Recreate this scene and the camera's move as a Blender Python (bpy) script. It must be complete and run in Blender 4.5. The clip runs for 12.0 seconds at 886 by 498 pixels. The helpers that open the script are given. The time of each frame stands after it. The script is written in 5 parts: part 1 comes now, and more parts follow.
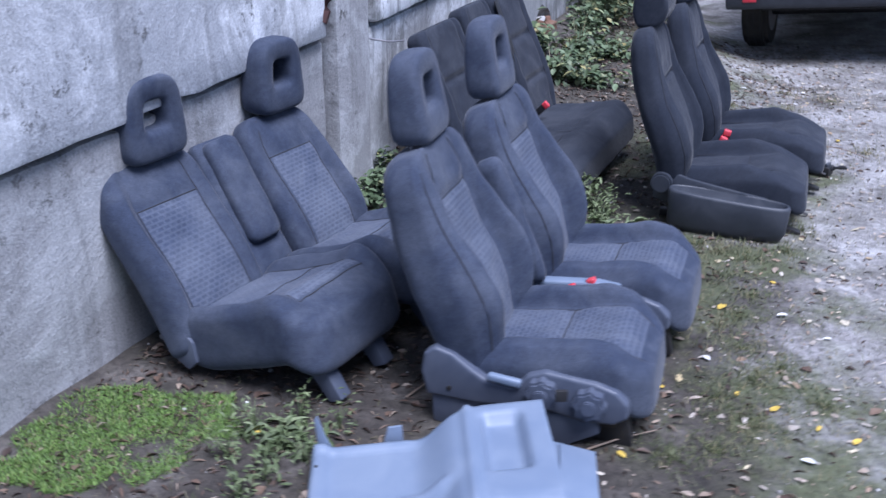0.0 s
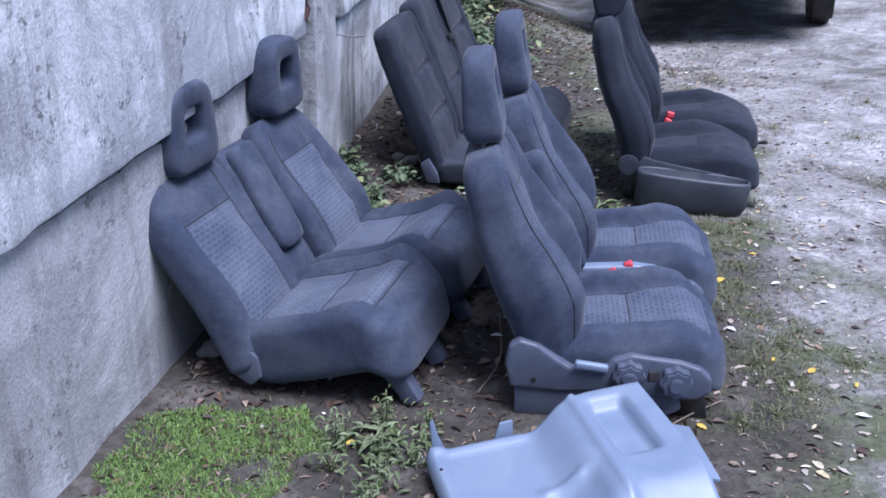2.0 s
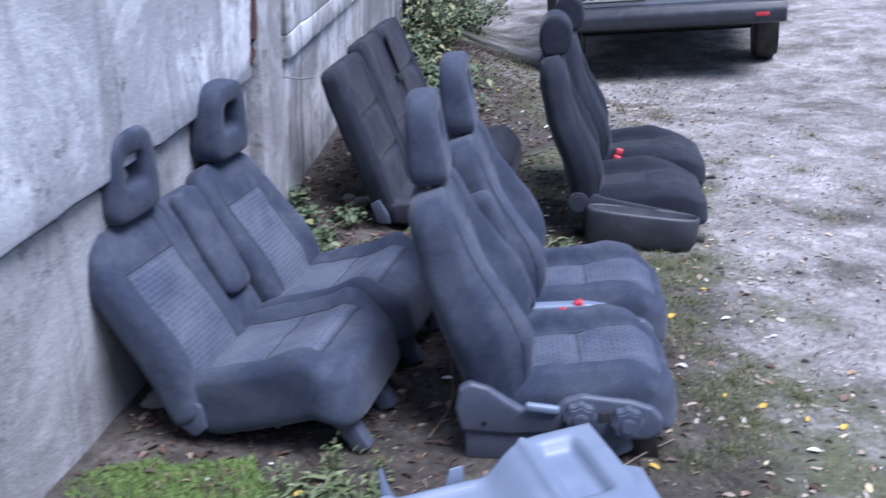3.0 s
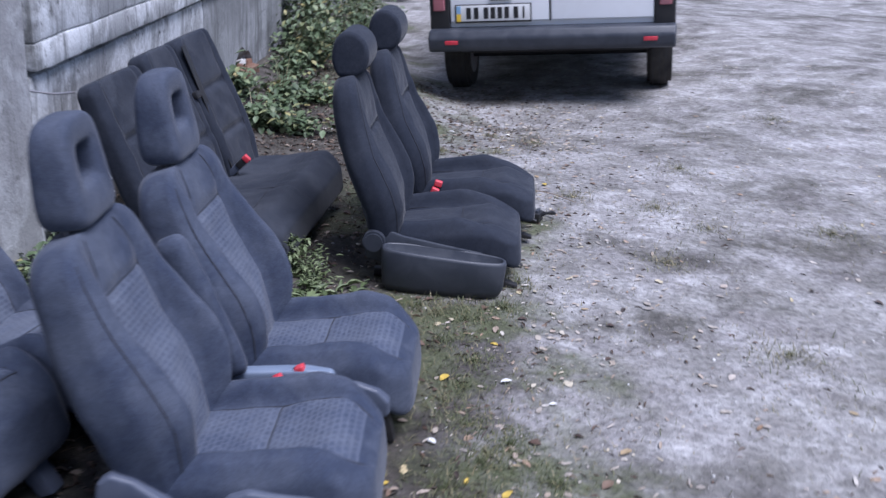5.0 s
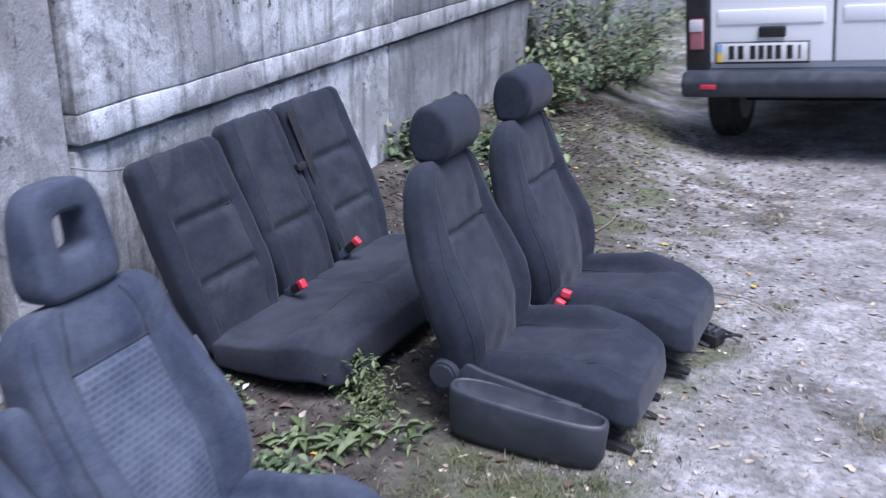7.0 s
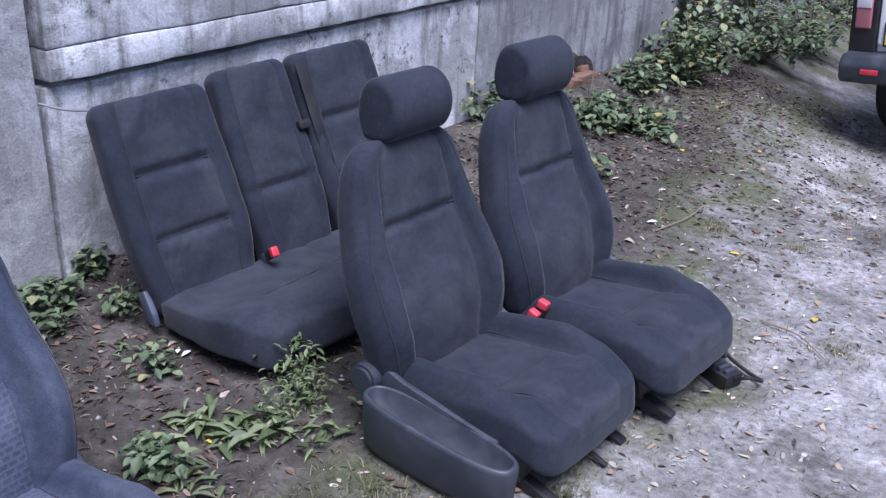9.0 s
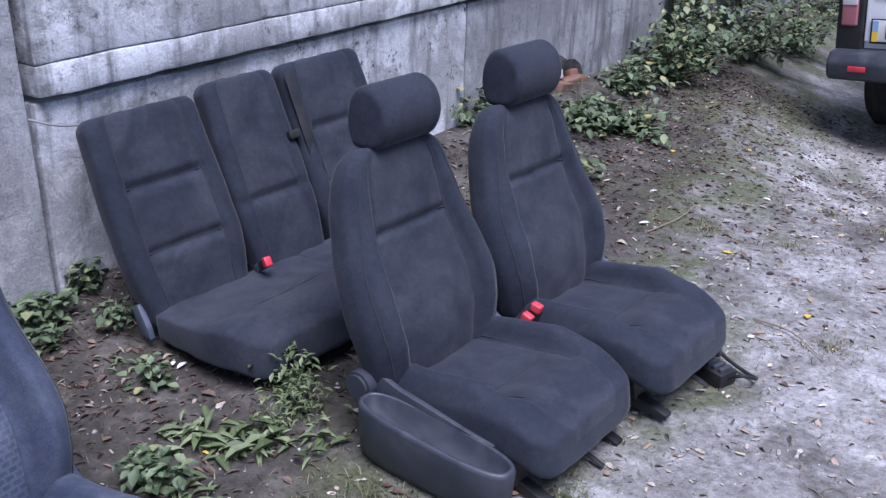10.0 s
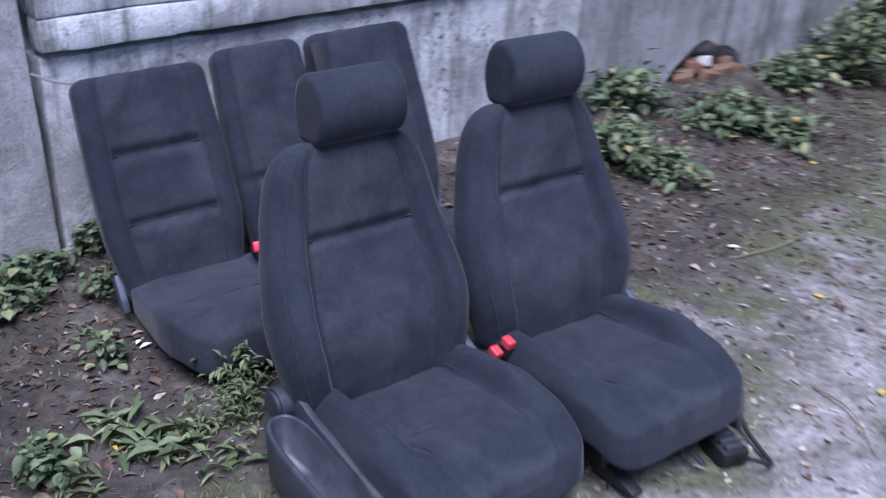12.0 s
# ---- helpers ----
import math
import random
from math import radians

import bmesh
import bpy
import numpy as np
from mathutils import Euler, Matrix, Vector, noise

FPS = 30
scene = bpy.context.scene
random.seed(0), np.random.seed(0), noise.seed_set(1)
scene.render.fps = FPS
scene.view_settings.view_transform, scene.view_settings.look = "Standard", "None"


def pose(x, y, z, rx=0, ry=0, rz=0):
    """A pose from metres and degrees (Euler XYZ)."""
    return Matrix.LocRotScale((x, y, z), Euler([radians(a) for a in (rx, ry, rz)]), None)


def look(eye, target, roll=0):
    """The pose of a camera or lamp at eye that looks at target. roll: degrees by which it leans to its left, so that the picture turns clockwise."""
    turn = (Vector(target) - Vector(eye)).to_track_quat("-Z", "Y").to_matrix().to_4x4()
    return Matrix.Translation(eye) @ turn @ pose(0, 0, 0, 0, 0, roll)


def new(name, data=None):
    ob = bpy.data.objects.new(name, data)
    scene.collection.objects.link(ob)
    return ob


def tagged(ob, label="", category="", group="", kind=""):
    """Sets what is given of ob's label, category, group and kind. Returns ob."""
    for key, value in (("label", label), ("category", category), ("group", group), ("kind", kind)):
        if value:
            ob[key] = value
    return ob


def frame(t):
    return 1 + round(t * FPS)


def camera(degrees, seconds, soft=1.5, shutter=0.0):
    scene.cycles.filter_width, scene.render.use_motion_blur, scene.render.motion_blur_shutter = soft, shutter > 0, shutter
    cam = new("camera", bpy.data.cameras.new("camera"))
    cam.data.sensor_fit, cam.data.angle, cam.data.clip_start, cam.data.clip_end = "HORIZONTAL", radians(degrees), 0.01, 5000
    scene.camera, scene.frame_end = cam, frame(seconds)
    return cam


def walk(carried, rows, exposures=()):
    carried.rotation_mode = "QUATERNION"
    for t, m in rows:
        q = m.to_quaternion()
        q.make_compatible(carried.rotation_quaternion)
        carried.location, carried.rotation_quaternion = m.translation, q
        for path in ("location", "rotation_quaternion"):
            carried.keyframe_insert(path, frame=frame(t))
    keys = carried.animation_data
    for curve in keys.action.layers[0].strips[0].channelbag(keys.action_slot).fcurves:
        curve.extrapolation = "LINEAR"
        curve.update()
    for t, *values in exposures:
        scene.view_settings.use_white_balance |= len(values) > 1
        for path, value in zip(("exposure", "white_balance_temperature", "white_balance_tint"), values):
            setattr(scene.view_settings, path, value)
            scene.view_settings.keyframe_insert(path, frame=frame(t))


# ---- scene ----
cam = camera(48.5, 12.0, soft=1.4, shutter=1.0)
PATH = [
    (0, (0.17, 0.24, 1.423), (0.108, 2.082, 0.647), 1.1),
    (0.5, (-0.043, 0.297, 1.383), (-0.027, 2.135, 0.595), 0.4),
    (1, (-0.23, 0.331, 1.414), (-0.124, 2.155, 0.601), 0.1),
    (1.5, (-0.423, 0.297, 1.42), (-0.163, 2.109, 0.615), 0.8),
    (2, (-0.517, 0.277, 1.439), (-0.195, 2.085, 0.646), 2.0),
    (2.5, (-0.527, 0.273, 1.444), (-0.153, 2.095, 0.71), 1.5),
    (2.7, (-0.523, 0.29, 1.446), (-0.136, 2.111, 0.715), 1.5),
    (4.3, (0.03, 0.318, 1.41), (0.536, 2.139, 0.758), 1.7),
    (4.5, (0.106, 0.383, 1.402), (0.612, 2.204, 0.746), 0.8),
    (5, (0.262, 0.599, 1.407), (0.752, 2.413, 0.72), 3.9),
    (5.5, (0.494, 0.777, 1.417), (0.818, 2.612, 0.689), 1.5),
    (6, (0.767, 0.953, 1.452), (0.933, 2.791, 0.681), 2.8),
    (6.5, (0.92, 1.231, 1.477), (0.895, 3.114, 0.803), 3.7),
    (7, (1.145, 1.436, 1.479), (0.959, 3.306, 0.793), 1.1),
    (8.8, (1.752, 1.912, 1.523), (1.174, 3.647, 0.715), 3.6),
    (9, (1.778, 1.949, 1.523), (1.191, 3.679, 0.709), 3.6),
    (9.5, (1.786, 1.93, 1.541), (1.21, 3.666, 0.732), 2.4),
    (10, (1.79, 1.944, 1.524), (1.209, 3.682, 0.723), 2.3),
    (10.5, (1.769, 1.978, 1.51), (1.211, 3.717, 0.696), 2.0),
    (11, (1.92, 2.11, 1.552), (1.297, 3.8, 0.683), 2.4),
    (11.5, (2.158, 2.307, 1.574), (1.358, 3.915, 0.695), 2.9),
    (12, (2.244, 2.581, 1.552), (1.267, 4.076, 0.651), 3.1),
]
walk(cam, [(t, pose(0, 0, 0, 0, 5.0, 0) @ look(e, g, r)) for t, e, g, r in PATH], exposures=[(0.0, 1.03, 5270, 19), (2.5, 1.1, 5340, 20), (4.5, 0.95, 5480, 19), (5.3, 0.75, 5470, 19), (6.5, 1.08, 5460, 20), (10.0, 0.95, 5430, 23), (12.0, 0.86, 5310, 24)])

# ---- light: an overcast evening ----
world = bpy.data.worlds.new("sky")
scene.world = world
world.use_nodes = True
wn = world.node_tree
sky = wn.nodes.new("ShaderNodeTexSky")
sky.sky_type = "NISHITA"
sky.sun_disc = False
sky.sun_elevation = radians(64)
sky.sun_rotation = radians(136)
sky.dust_density = 2.0
wn.nodes["Background"].inputs[1].default_value = 0.060
wn.links.new(sky.outputs[0], wn.nodes["Background"].inputs[0])
sun = new("sun", bpy.data.lights.new("sun", "SUN"))
sun.data.energy, sun.data.angle, sun.data.color = 3.0, radians(36), (1.0, 0.96, 0.92)
sun.matrix_world = look((0, 0, 10), (-3.4, 3.5, 0))


# ---- materials ----
def mat(name, rough=0.8, metal=0.0):
    m = bpy.data.materials.new(name)
    m.use_nodes = True
    b = m.node_tree.nodes["Principled BSDF"]
    b.inputs["Roughness"].default_value = rough
    b.inputs["Metallic"].default_value = metal
    return m, m.node_tree, b


def node(nt, kind, **values):
    n = nt.nodes.new(kind)
    for k, v in values.items():
        n.inputs[k.replace("_", " ")].default_value = v
    return n


def coords(nt, kind="Object"):
    return nt.nodes.new("ShaderNodeTexCoord").outputs[kind]


def world_pos(nt):
    return nt.nodes.new("ShaderNodeNewGeometry").outputs["Position"]


def noise_tex(nt, vec, scale, detail=4.0, rough=0.6, distort=0.0):
    n = node(nt, "ShaderNodeTexNoise", Scale=scale, Detail=detail, Roughness=rough, Distortion=distort)
    nt.links.new(vec, n.inputs["Vector"])
    return n.outputs["Fac"]


def ramp(nt, fac, stops):
    r = nt.nodes.new("ShaderNodeValToRGB")
    e = r.color_ramp.elements
    while len(e) < len(stops):
        e.new(0.5)
    for el, (p, c) in zip(e, stops):
        el.position = p
        el.color = (*c, 1) if len(c) == 3 else c
    nt.links.new(fac, r.inputs[0])
    return r.outputs[0]


def gray(a, b):
    return [(a, (0, 0, 0)), (b, (1, 1, 1))]


def mix(nt, fac, a, b, mode="MIX"):
    n = nt.nodes.new("ShaderNodeMix")
    n.data_type = "RGBA"
    n.blend_type = mode
    for sock, v in ((n.inputs[0], fac), (n.inputs[6], a), (n.inputs[7], b)):
        if isinstance(v, (int, float)):
            sock.default_value = v
        elif isinstance(v, tuple):
            sock.default_value = (*v, 1)
        else:
            nt.links.new(v, sock)
    return n.outputs[2]


def math_n(nt, op, a, b=0.0):
    n = nt.nodes.new("ShaderNodeMath")
    n.operation = op
    for sock, v in ((n.inputs[0], a), (n.inputs[1], b)):
        if isinstance(v, (int, float)):
            sock.default_value = v
        else:
            nt.links.new(v, sock)
    return n.outputs[0]


def bump(nt, b, height, strength=0.3, dist=0.01):
    n = node(nt, "ShaderNodeBump", Strength=strength, Distance=dist)
    nt.links.new(height, n.inputs["Height"])
    nt.links.new(n.outputs[0], b.inputs["Normal"])


def fabric(name, base, dust, pattern=0.0, worn=0.5):
    """Woven upholstery: fine weave, dusty wear, and for inserts a raised pattern of short dashes in rows."""
    m, nt, b = mat(name, 0.95)
    v = coords(nt)
    weave = noise_tex(nt, v, 420, 2)
    wear = ramp(nt, noise_tex(nt, v, 5, 5, 0.62, 0.6), gray(0.40, 0.66))
    col = mix(nt, math_n(nt, "MULTIPLY", wear, worn), base, dust)
    speck = ramp(nt, weave, [(0.3, (0.72, 0.72, 0.72)), (0.7, (1.2, 1.2, 1.2))])
    col = mix(nt, 1.0, col, speck, "MULTIPLY")
    nap = noise_tex(nt, v, 55, 4, 0.7)
    col = mix(nt, 1.0, col, ramp(nt, nap, [(0.32, (0.89, 0.89, 0.89)), (0.68, (1.12, 1.12, 1.12))]), "MULTIPLY")
    hgt = math_n(nt, "ADD", weave, math_n(nt, "MULTIPLY", nap, 0.3))
    if pattern:
        uv = coords(nt, "UV")
        br = node(nt, "ShaderNodeTexBrick", Scale=1.0, Mortar_Size=0.16, Mortar_Smooth=0.4, Brick_Width=1.0, Row_Height=0.62)
        br.offset = 0.5
        br.inputs["Color1"].default_value = (0, 0, 0, 1)
        br.inputs["Color2"].default_value = (0.35, 0.35, 0.35, 1)
        br.inputs["Mortar"].default_value = (1, 1, 1, 1)
        nt.links.new(uv, br.inputs["Vector"])
        fade = ramp(nt, noise_tex(nt, v, 3, 3), [(0.3, (0.45, 0.45, 0.45)), (0.7, (1, 1, 1))])
        fac = math_n(nt, "MULTIPLY", br.outputs["Color"], math_n(nt, "MULTIPLY", fade, pattern))
        col = mix(nt, fac, col, tuple(min(1, c * 1.6) for c in dust))
        hgt = math_n(nt, "ADD", hgt, math_n(nt, "MULTIPLY", br.outputs["Color"], 0.6))
    nt.links.new(col, b.inputs["Base Color"])
    b.inputs["Specular IOR Level"].default_value = 0.12
    b.inputs["Sheen Weight"].default_value = 0.13
    b.inputs["Sheen Roughness"].default_value = 0.35
    bump(nt, b, hgt, 0.35, 0.003)
    return m


def plastic(name, base, rough=0.45, dusty=0.4, dust=(0.22, 0.21, 0.2)):
    m, nt, b = mat(name, rough)
    v = coords(nt)
    f = ramp(nt, noise_tex(nt, v, 9, 6, 0.65, 0.5), gray(0.42, 0.75))
    col = mix(nt, math_n(nt, "MULTIPLY", f, dusty), base, dust)
    nt.links.new(col, b.inputs["Base Color"])
    nt.links.new(math_n(nt, "ADD", math_n(nt, "MULTIPLY", f, 0.25), rough), b.inputs["Roughness"])
    bump(nt, b, noise_tex(nt, v, 300, 2), 0.12, 0.002)
    return m


SEAM = plastic("seam_thread", (0.022, 0.024, 0.032), 0.95, 0.3, (0.05, 0.053, 0.062))
BLUE = fabric("blue_grey_velour", (0.040, 0.050, 0.079), (0.112, 0.125, 0.158), worn=0.5)
BLUE_PAT = fabric("patterned_velour", (0.050, 0.062, 0.097), (0.140, 0.155, 0.192), pattern=0.24, worn=0.5)
GREY = fabric("charcoal_cloth", (0.0235, 0.028, 0.040), (0.066, 0.072, 0.087), worn=0.25)
GREY_MID = fabric("charcoal_cloth_insert", (0.0275, 0.032, 0.044), (0.085, 0.091, 0.106), worn=0.32)
BLUE_PL = plastic("blue_grey_plastic", (0.068, 0.080, 0.115), 0.45, 0.4, (0.135, 0.15, 0.185))
COVER_PL = plastic("light_grey_plastic", (0.155, 0.195, 0.27), 0.36, 0.4, (0.24, 0.28, 0.345))
DARK_PL = plastic("dark_plastic", (0.033, 0.038, 0.050), 0.42, 0.4, (0.10, 0.107, 0.125))
BLACK_PL = plastic("black_plastic", (0.012, 0.012, 0.014), 0.45, 0.3, (0.06, 0.055, 0.05))
RED_PL = plastic("red_plastic", (0.55, 0.035, 0.055), 0.35, 0.25, (0.55, 0.25, 0.25))
STEEL = plastic("dull_steel", (0.19, 0.19, 0.21), 0.5, 0.5, (0.16, 0.12, 0.09))
WHITE_PAINT = plastic("white_paint", (0.87, 0.88, 0.89), 0.3, 0.12, (0.65, 0.63, 0.60))
TYRE = plastic("tyre_rubber", (0.022, 0.021, 0.021), 0.85, 0.6, (0.10, 0.088, 0.075))
PLATE = plastic("plate_white", (0.72, 0.72, 0.70), 0.4, 0.1)
YELLOW = plastic("plate_yellow", (0.75, 0.5, 0.04), 0.4, 0.1)
SKYBLUE = plastic("plate_blue", (0.25, 0.42, 0.62), 0.4, 0.1)
LAMP_RED = plastic("red_lens", (0.45, 0.05, 0.06), 0.15, 0.1)
LAMP_PINK = plastic("faded_red_lens", (0.34, 0.13, 0.15), 0.15, 0.2)
LAMP_CLEAR = plastic("clear_lens", (0.6, 0.58, 0.6), 0.15, 0.1)
RUST = plastic("rusty_red_paint", (0.075, 0.035, 0.032), 0.85, 0.6, (0.04, 0.028, 0.026))


# ---- builders ----
SLOPE = 5.0
G = pose(0, 0, 0, 0, SLOPE, 0)          # the yard falls away from the wall


def on_yard(x, y, z=0.0, rz=0.0, rx=0.0, ry=0.0):
    return G @ pose(x, y, z, 0, 0, rz) @ pose(0, 0, 0, rx, ry, 0)


def thing(name, m, label, category, group="", kind=""):
    e = new(name)
    e.empty_display_size = 0.1
    e.matrix_world = m
    return tagged(e, label, category, group, kind)


def link_mesh(name, me, parent=None, label="", smooth=True):
    if smooth:
        me.polygons.foreach_set("use_smooth", [True] * len(me.polygons))
    ob = new(name, me)
    if parent is not None:
        ob.parent = parent
    if label:
        tagged(ob, label)
    return ob


def part(name, bm, material, parent, label="", smooth=True):
    me = bpy.data.meshes.new(name)
    bmesh.ops.recalc_face_normals(bm, faces=bm.faces[:])
    bm.to_mesh(me)
    bm.free()
    for m in material if isinstance(material, (list, tuple)) else [material]:
        me.materials.append(m)
    ob = link_mesh(name, me, parent, label, False)
    if smooth:
        for p in me.polygons:
            p.use_smooth = True
        me.set_sharp_from_angle(angle=radians(38))
    return ob


def box(sx, sy, sz, m=Matrix(), bev=0.006, seg=2, bm=None):
    """A bevelled block centred on m."""
    own = bmesh.new()
    bmesh.ops.create_cube(own, size=1, matrix=Matrix.Diagonal((sx, sy, sz, 1)))
    if bev:
        bmesh.ops.bevel(own, geom=own.edges[:], offset=min(bev, 0.45 * min(sx, sy, sz)), segments=seg, profile=0.6, affect="EDGES")
    bmesh.ops.transform(own, matrix=m, verts=own.verts[:])
    if bm is None:
        return own
    me = bpy.data.meshes.new("tmp")
    own.to_mesh(me)
    own.free()
    bm.from_mesh(me)
    bpy.data.meshes.remove(me)
    return bm


def slab(poly, y0, y1, bev=0.008, m=Matrix(), seg=2, sharp=0.0):
    """A bevelled plate: an outline in x and z, from y0 to y1."""
    bm = bmesh.new()
    f = bm.faces.new([bm.verts.new((x, y0, z)) for x, z in poly])
    r = bmesh.ops.extrude_face_region(bm, geom=[f])
    bmesh.ops.translate(bm, vec=(0, y1 - y0, 0), verts=[v for v in r["geom"] if isinstance(v, bmesh.types.BMVert)])
    if bev:
        bmesh.ops.bevel(bm, geom=[e for e in bm.edges if e.calc_face_angle(9) >= sharp], offset=bev, segments=seg, profile=0.6, affect="EDGES")
    bmesh.ops.transform(bm, matrix=m, verts=bm.verts[:])
    return bm


def smooth_line(pts, n=6):
    """A rounded line through the points."""
    out = []
    p = [Vector(q) for q in pts]
    p = [2 * p[0] - p[1]] + p + [2 * p[-1] - p[-2]]
    for i in range(1, len(p) - 2):
        for k in range(n):
            t = k / n
            a, b, c, d = p[i - 1:i + 3]
            out.append(0.5 * (2 * b + (c - a) * t + (2 * a - 5 * b + 4 * c - d) * t * t + (3 * b - a - 3 * c + d) * t ** 3))
    return out + [p[-2]]


def tube(pts, r, sides=8, n=5, flat=1.0, taper=1.0):
    """A round or flattened rod along a rounded line."""
    line = smooth_line(pts, n) if n else [Vector(q) for q in pts]
    bm = bmesh.new()
    rings = []
    up = Vector((0, 0, 1))
    for i, c in enumerate(line):
        d = (line[min(i + 1, len(line) - 1)] - line[max(i - 1, 0)]).normalized()
        a = d.cross(up if abs(d.z) < 0.95 else Vector((0, 1, 0))).normalized()
        b = a.cross(d)
        k = r * (1 + (taper - 1) * i / (len(line) - 1))
        rings.append([bm.verts.new(c + k * (math.cos(t) * a + flat * math.sin(t) * b)) for t in (2 * math.pi * j / sides for j in range(sides))])
    for p, q in zip(rings, rings[1:]):
        for j in range(sides):
            bm.faces.new((p[j], p[(j + 1) % sides], q[(j + 1) % sides], q[j]))
    bm.faces.new(rings[0][::-1])
    bm.faces.new(rings[-1])
    return bm


def disc(r, h, m=Matrix(), sides=24, bev=0.003, knurl=0.0):
    """A knob or wheel: a short bevelled cylinder along z, with a scalloped rim if asked."""
    bm = bmesh.new()
    bmesh.ops.create_cone(bm, cap_ends=True, segments=sides, radius1=r, radius2=r, depth=h)
    if knurl:
        for i, v in enumerate(bm.verts):
            a = math.atan2(v.co.y, v.co.x)
            k = 1 + knurl * math.cos(8 * a)
            v.co.x *= k
            v.co.y *= k
    if bev:
        bmesh.ops.bevel(bm, geom=[e for e in bm.edges if abs(e.verts[0].co.z - e.verts[1].co.z) < 1e-6], offset=bev, segments=2, affect="EDGES")
    bmesh.ops.transform(bm, matrix=m, verts=bm.verts[:])
    return bm


def bell(x, c, w):
    return math.exp(-((x - c) / w) ** 2)


def step(x, a, b):
    t = min(1, max(0, (x - a) / (b - a)))
    return t * t * (3 - 2 * t)


def pad(name, parent, m, half, length, front, back, relief, materials, slot=None, bend=None, nu=56, nv=56, pu=3.2, pv=4.5, label="", rough=0.0025, uvs=0.024, seams=(), corner=(0.03, 0.03)):
    """An upholstered slab. Across x (half(v) to each side), along y (0 to length), out along z. relief(u, v) adds swells and seams,
    slot(u, v) picks the cloth, bend(v) curves it; u runs from -1 to 1 and v from 0 to 1."""
    us = [math.sin(math.pi / 2 * (2 * i / nu - 1)) for i in range(nu + 1)]
    vs = [0.5 + 0.5 * math.sin(math.pi / 2 * (2 * j / nv - 1)) for j in range(nv + 1)]
    seed = Vector((len(bpy.data.objects) * 1.7, 3.1, 0))
    verts, uv = [], []

    def wide(v):
        w = half(v)
        for r, gap in ((corner[0], v * length), (corner[1], (1 - v) * length)):
            if gap < r:
                w -= r - math.sqrt(r * r - (r - gap) ** 2)
        return w

    def edge(u, v):
        return max(0, 1 - abs(u) ** pu) ** (1 / pu) * max(0, 1 - abs(2 * v - 1) ** pv) ** (1 / pv)

    def spot(u, v, side):
        e = edge(u, v)
        z = (front + relief(u, v)) * e if side > 0 else -(back(v) if callable(back) else back) * e
        x, y = u * wide(v), v * length
        z += (bend(v) if bend else 0) + rough * 2.2 * noise.noise(Vector((x, y, side)) * 14 + seed) * e
        return x, y, z

    for j, v in enumerate(vs):
        for i, u in enumerate(us):
            verts.append(spot(u, v, 1))
            uv.append((u * half(v) / uvs, v * length / uvs))
    top = len(verts)
    back_id = {}
    for j in range(nv + 1):
        for i in range(nu + 1):
            if i in (0, nu) or j in (0, nv):
                back_id[i, j] = j * (nu + 1) + i
            else:
                back_id[i, j] = len(verts)
                verts.append(spot(us[i], vs[j], -1))
                uv.append((us[i], vs[j]))
    faces, slots = [], []
    for j in range(nv):
        for i in range(nu):
            a = j * (nu + 1) + i
            faces.append((a, a + 1, a + nu + 2, a + nu + 1))
            slots.append(slot((us[i] + us[i + 1]) / 2, (vs[j] + vs[j + 1]) / 2) if slot else 0)
            faces.append((back_id[i, j], back_id[i, j + 1], back_id[i + 1, j + 1], back_id[i + 1, j]))
            slots.append(0)
    me = bpy.data.meshes.new(name)
    me.from_pydata([m @ Vector(v) for v in verts], [], faces)
    layer = me.uv_layers.new(name="UVMap")
    for lp in me.loops:
        layer.data[lp.index].uv = uv[lp.vertex_index]
    for mt in materials:
        me.materials.append(mt)
    me.polygons.foreach_set("material_index", slots)
    ob = link_mesh(name, me, parent, label)
    for line in seams:
        pts = []
        for (u0, v0), (u1, v1) in zip(line, line[1:]):
            for k in range(12):
                t = k / 12
                pts.append(m @ (Vector(spot(u0 + (u1 - u0) * t, v0 + (v1 - v0) * t, 1)) + Vector((0, 0, 0.0004))))
        pts.append(m @ Vector(spot(*line[-1], 1)))
        part("seam", tube(pts, 0.0021, 5, 0), SEAM, ob)
    return ob


def back_frame(x, z, lean, y=0.0, turn=0.0):
    """The frame of a backrest that starts at (x, y, z) of its seat and leans back by so many degrees."""
    a = radians(lean)
    up = Vector((-math.sin(a), 0, math.cos(a)))
    out = Vector((math.cos(a), 0, math.sin(a)))
    m = Matrix.Identity(4)
    for i in range(3):
        m[i][0], m[i][1], m[i][2] = (0, 1, 0)[i], up[i], out[i]
    return Matrix.Translation((x, y, z)) @ pose(0, 0, 0, 0, 0, turn) @ m


def seat_frame(x, z, rise, y=0.0):
    """The frame of a cushion that starts at (x, y, z) and rises to the front by so many degrees."""
    a = radians(rise)
    fwd = Vector((math.cos(a), 0, math.sin(a)))
    out = Vector((-math.sin(a), 0, math.cos(a)))
    m = Matrix.Identity(4)
    for i in range(3):
        m[i][0], m[i][1], m[i][2] = (0, -1, 0)[i], fwd[i], out[i]
    return Matrix.Translation((x, y, z)) @ m


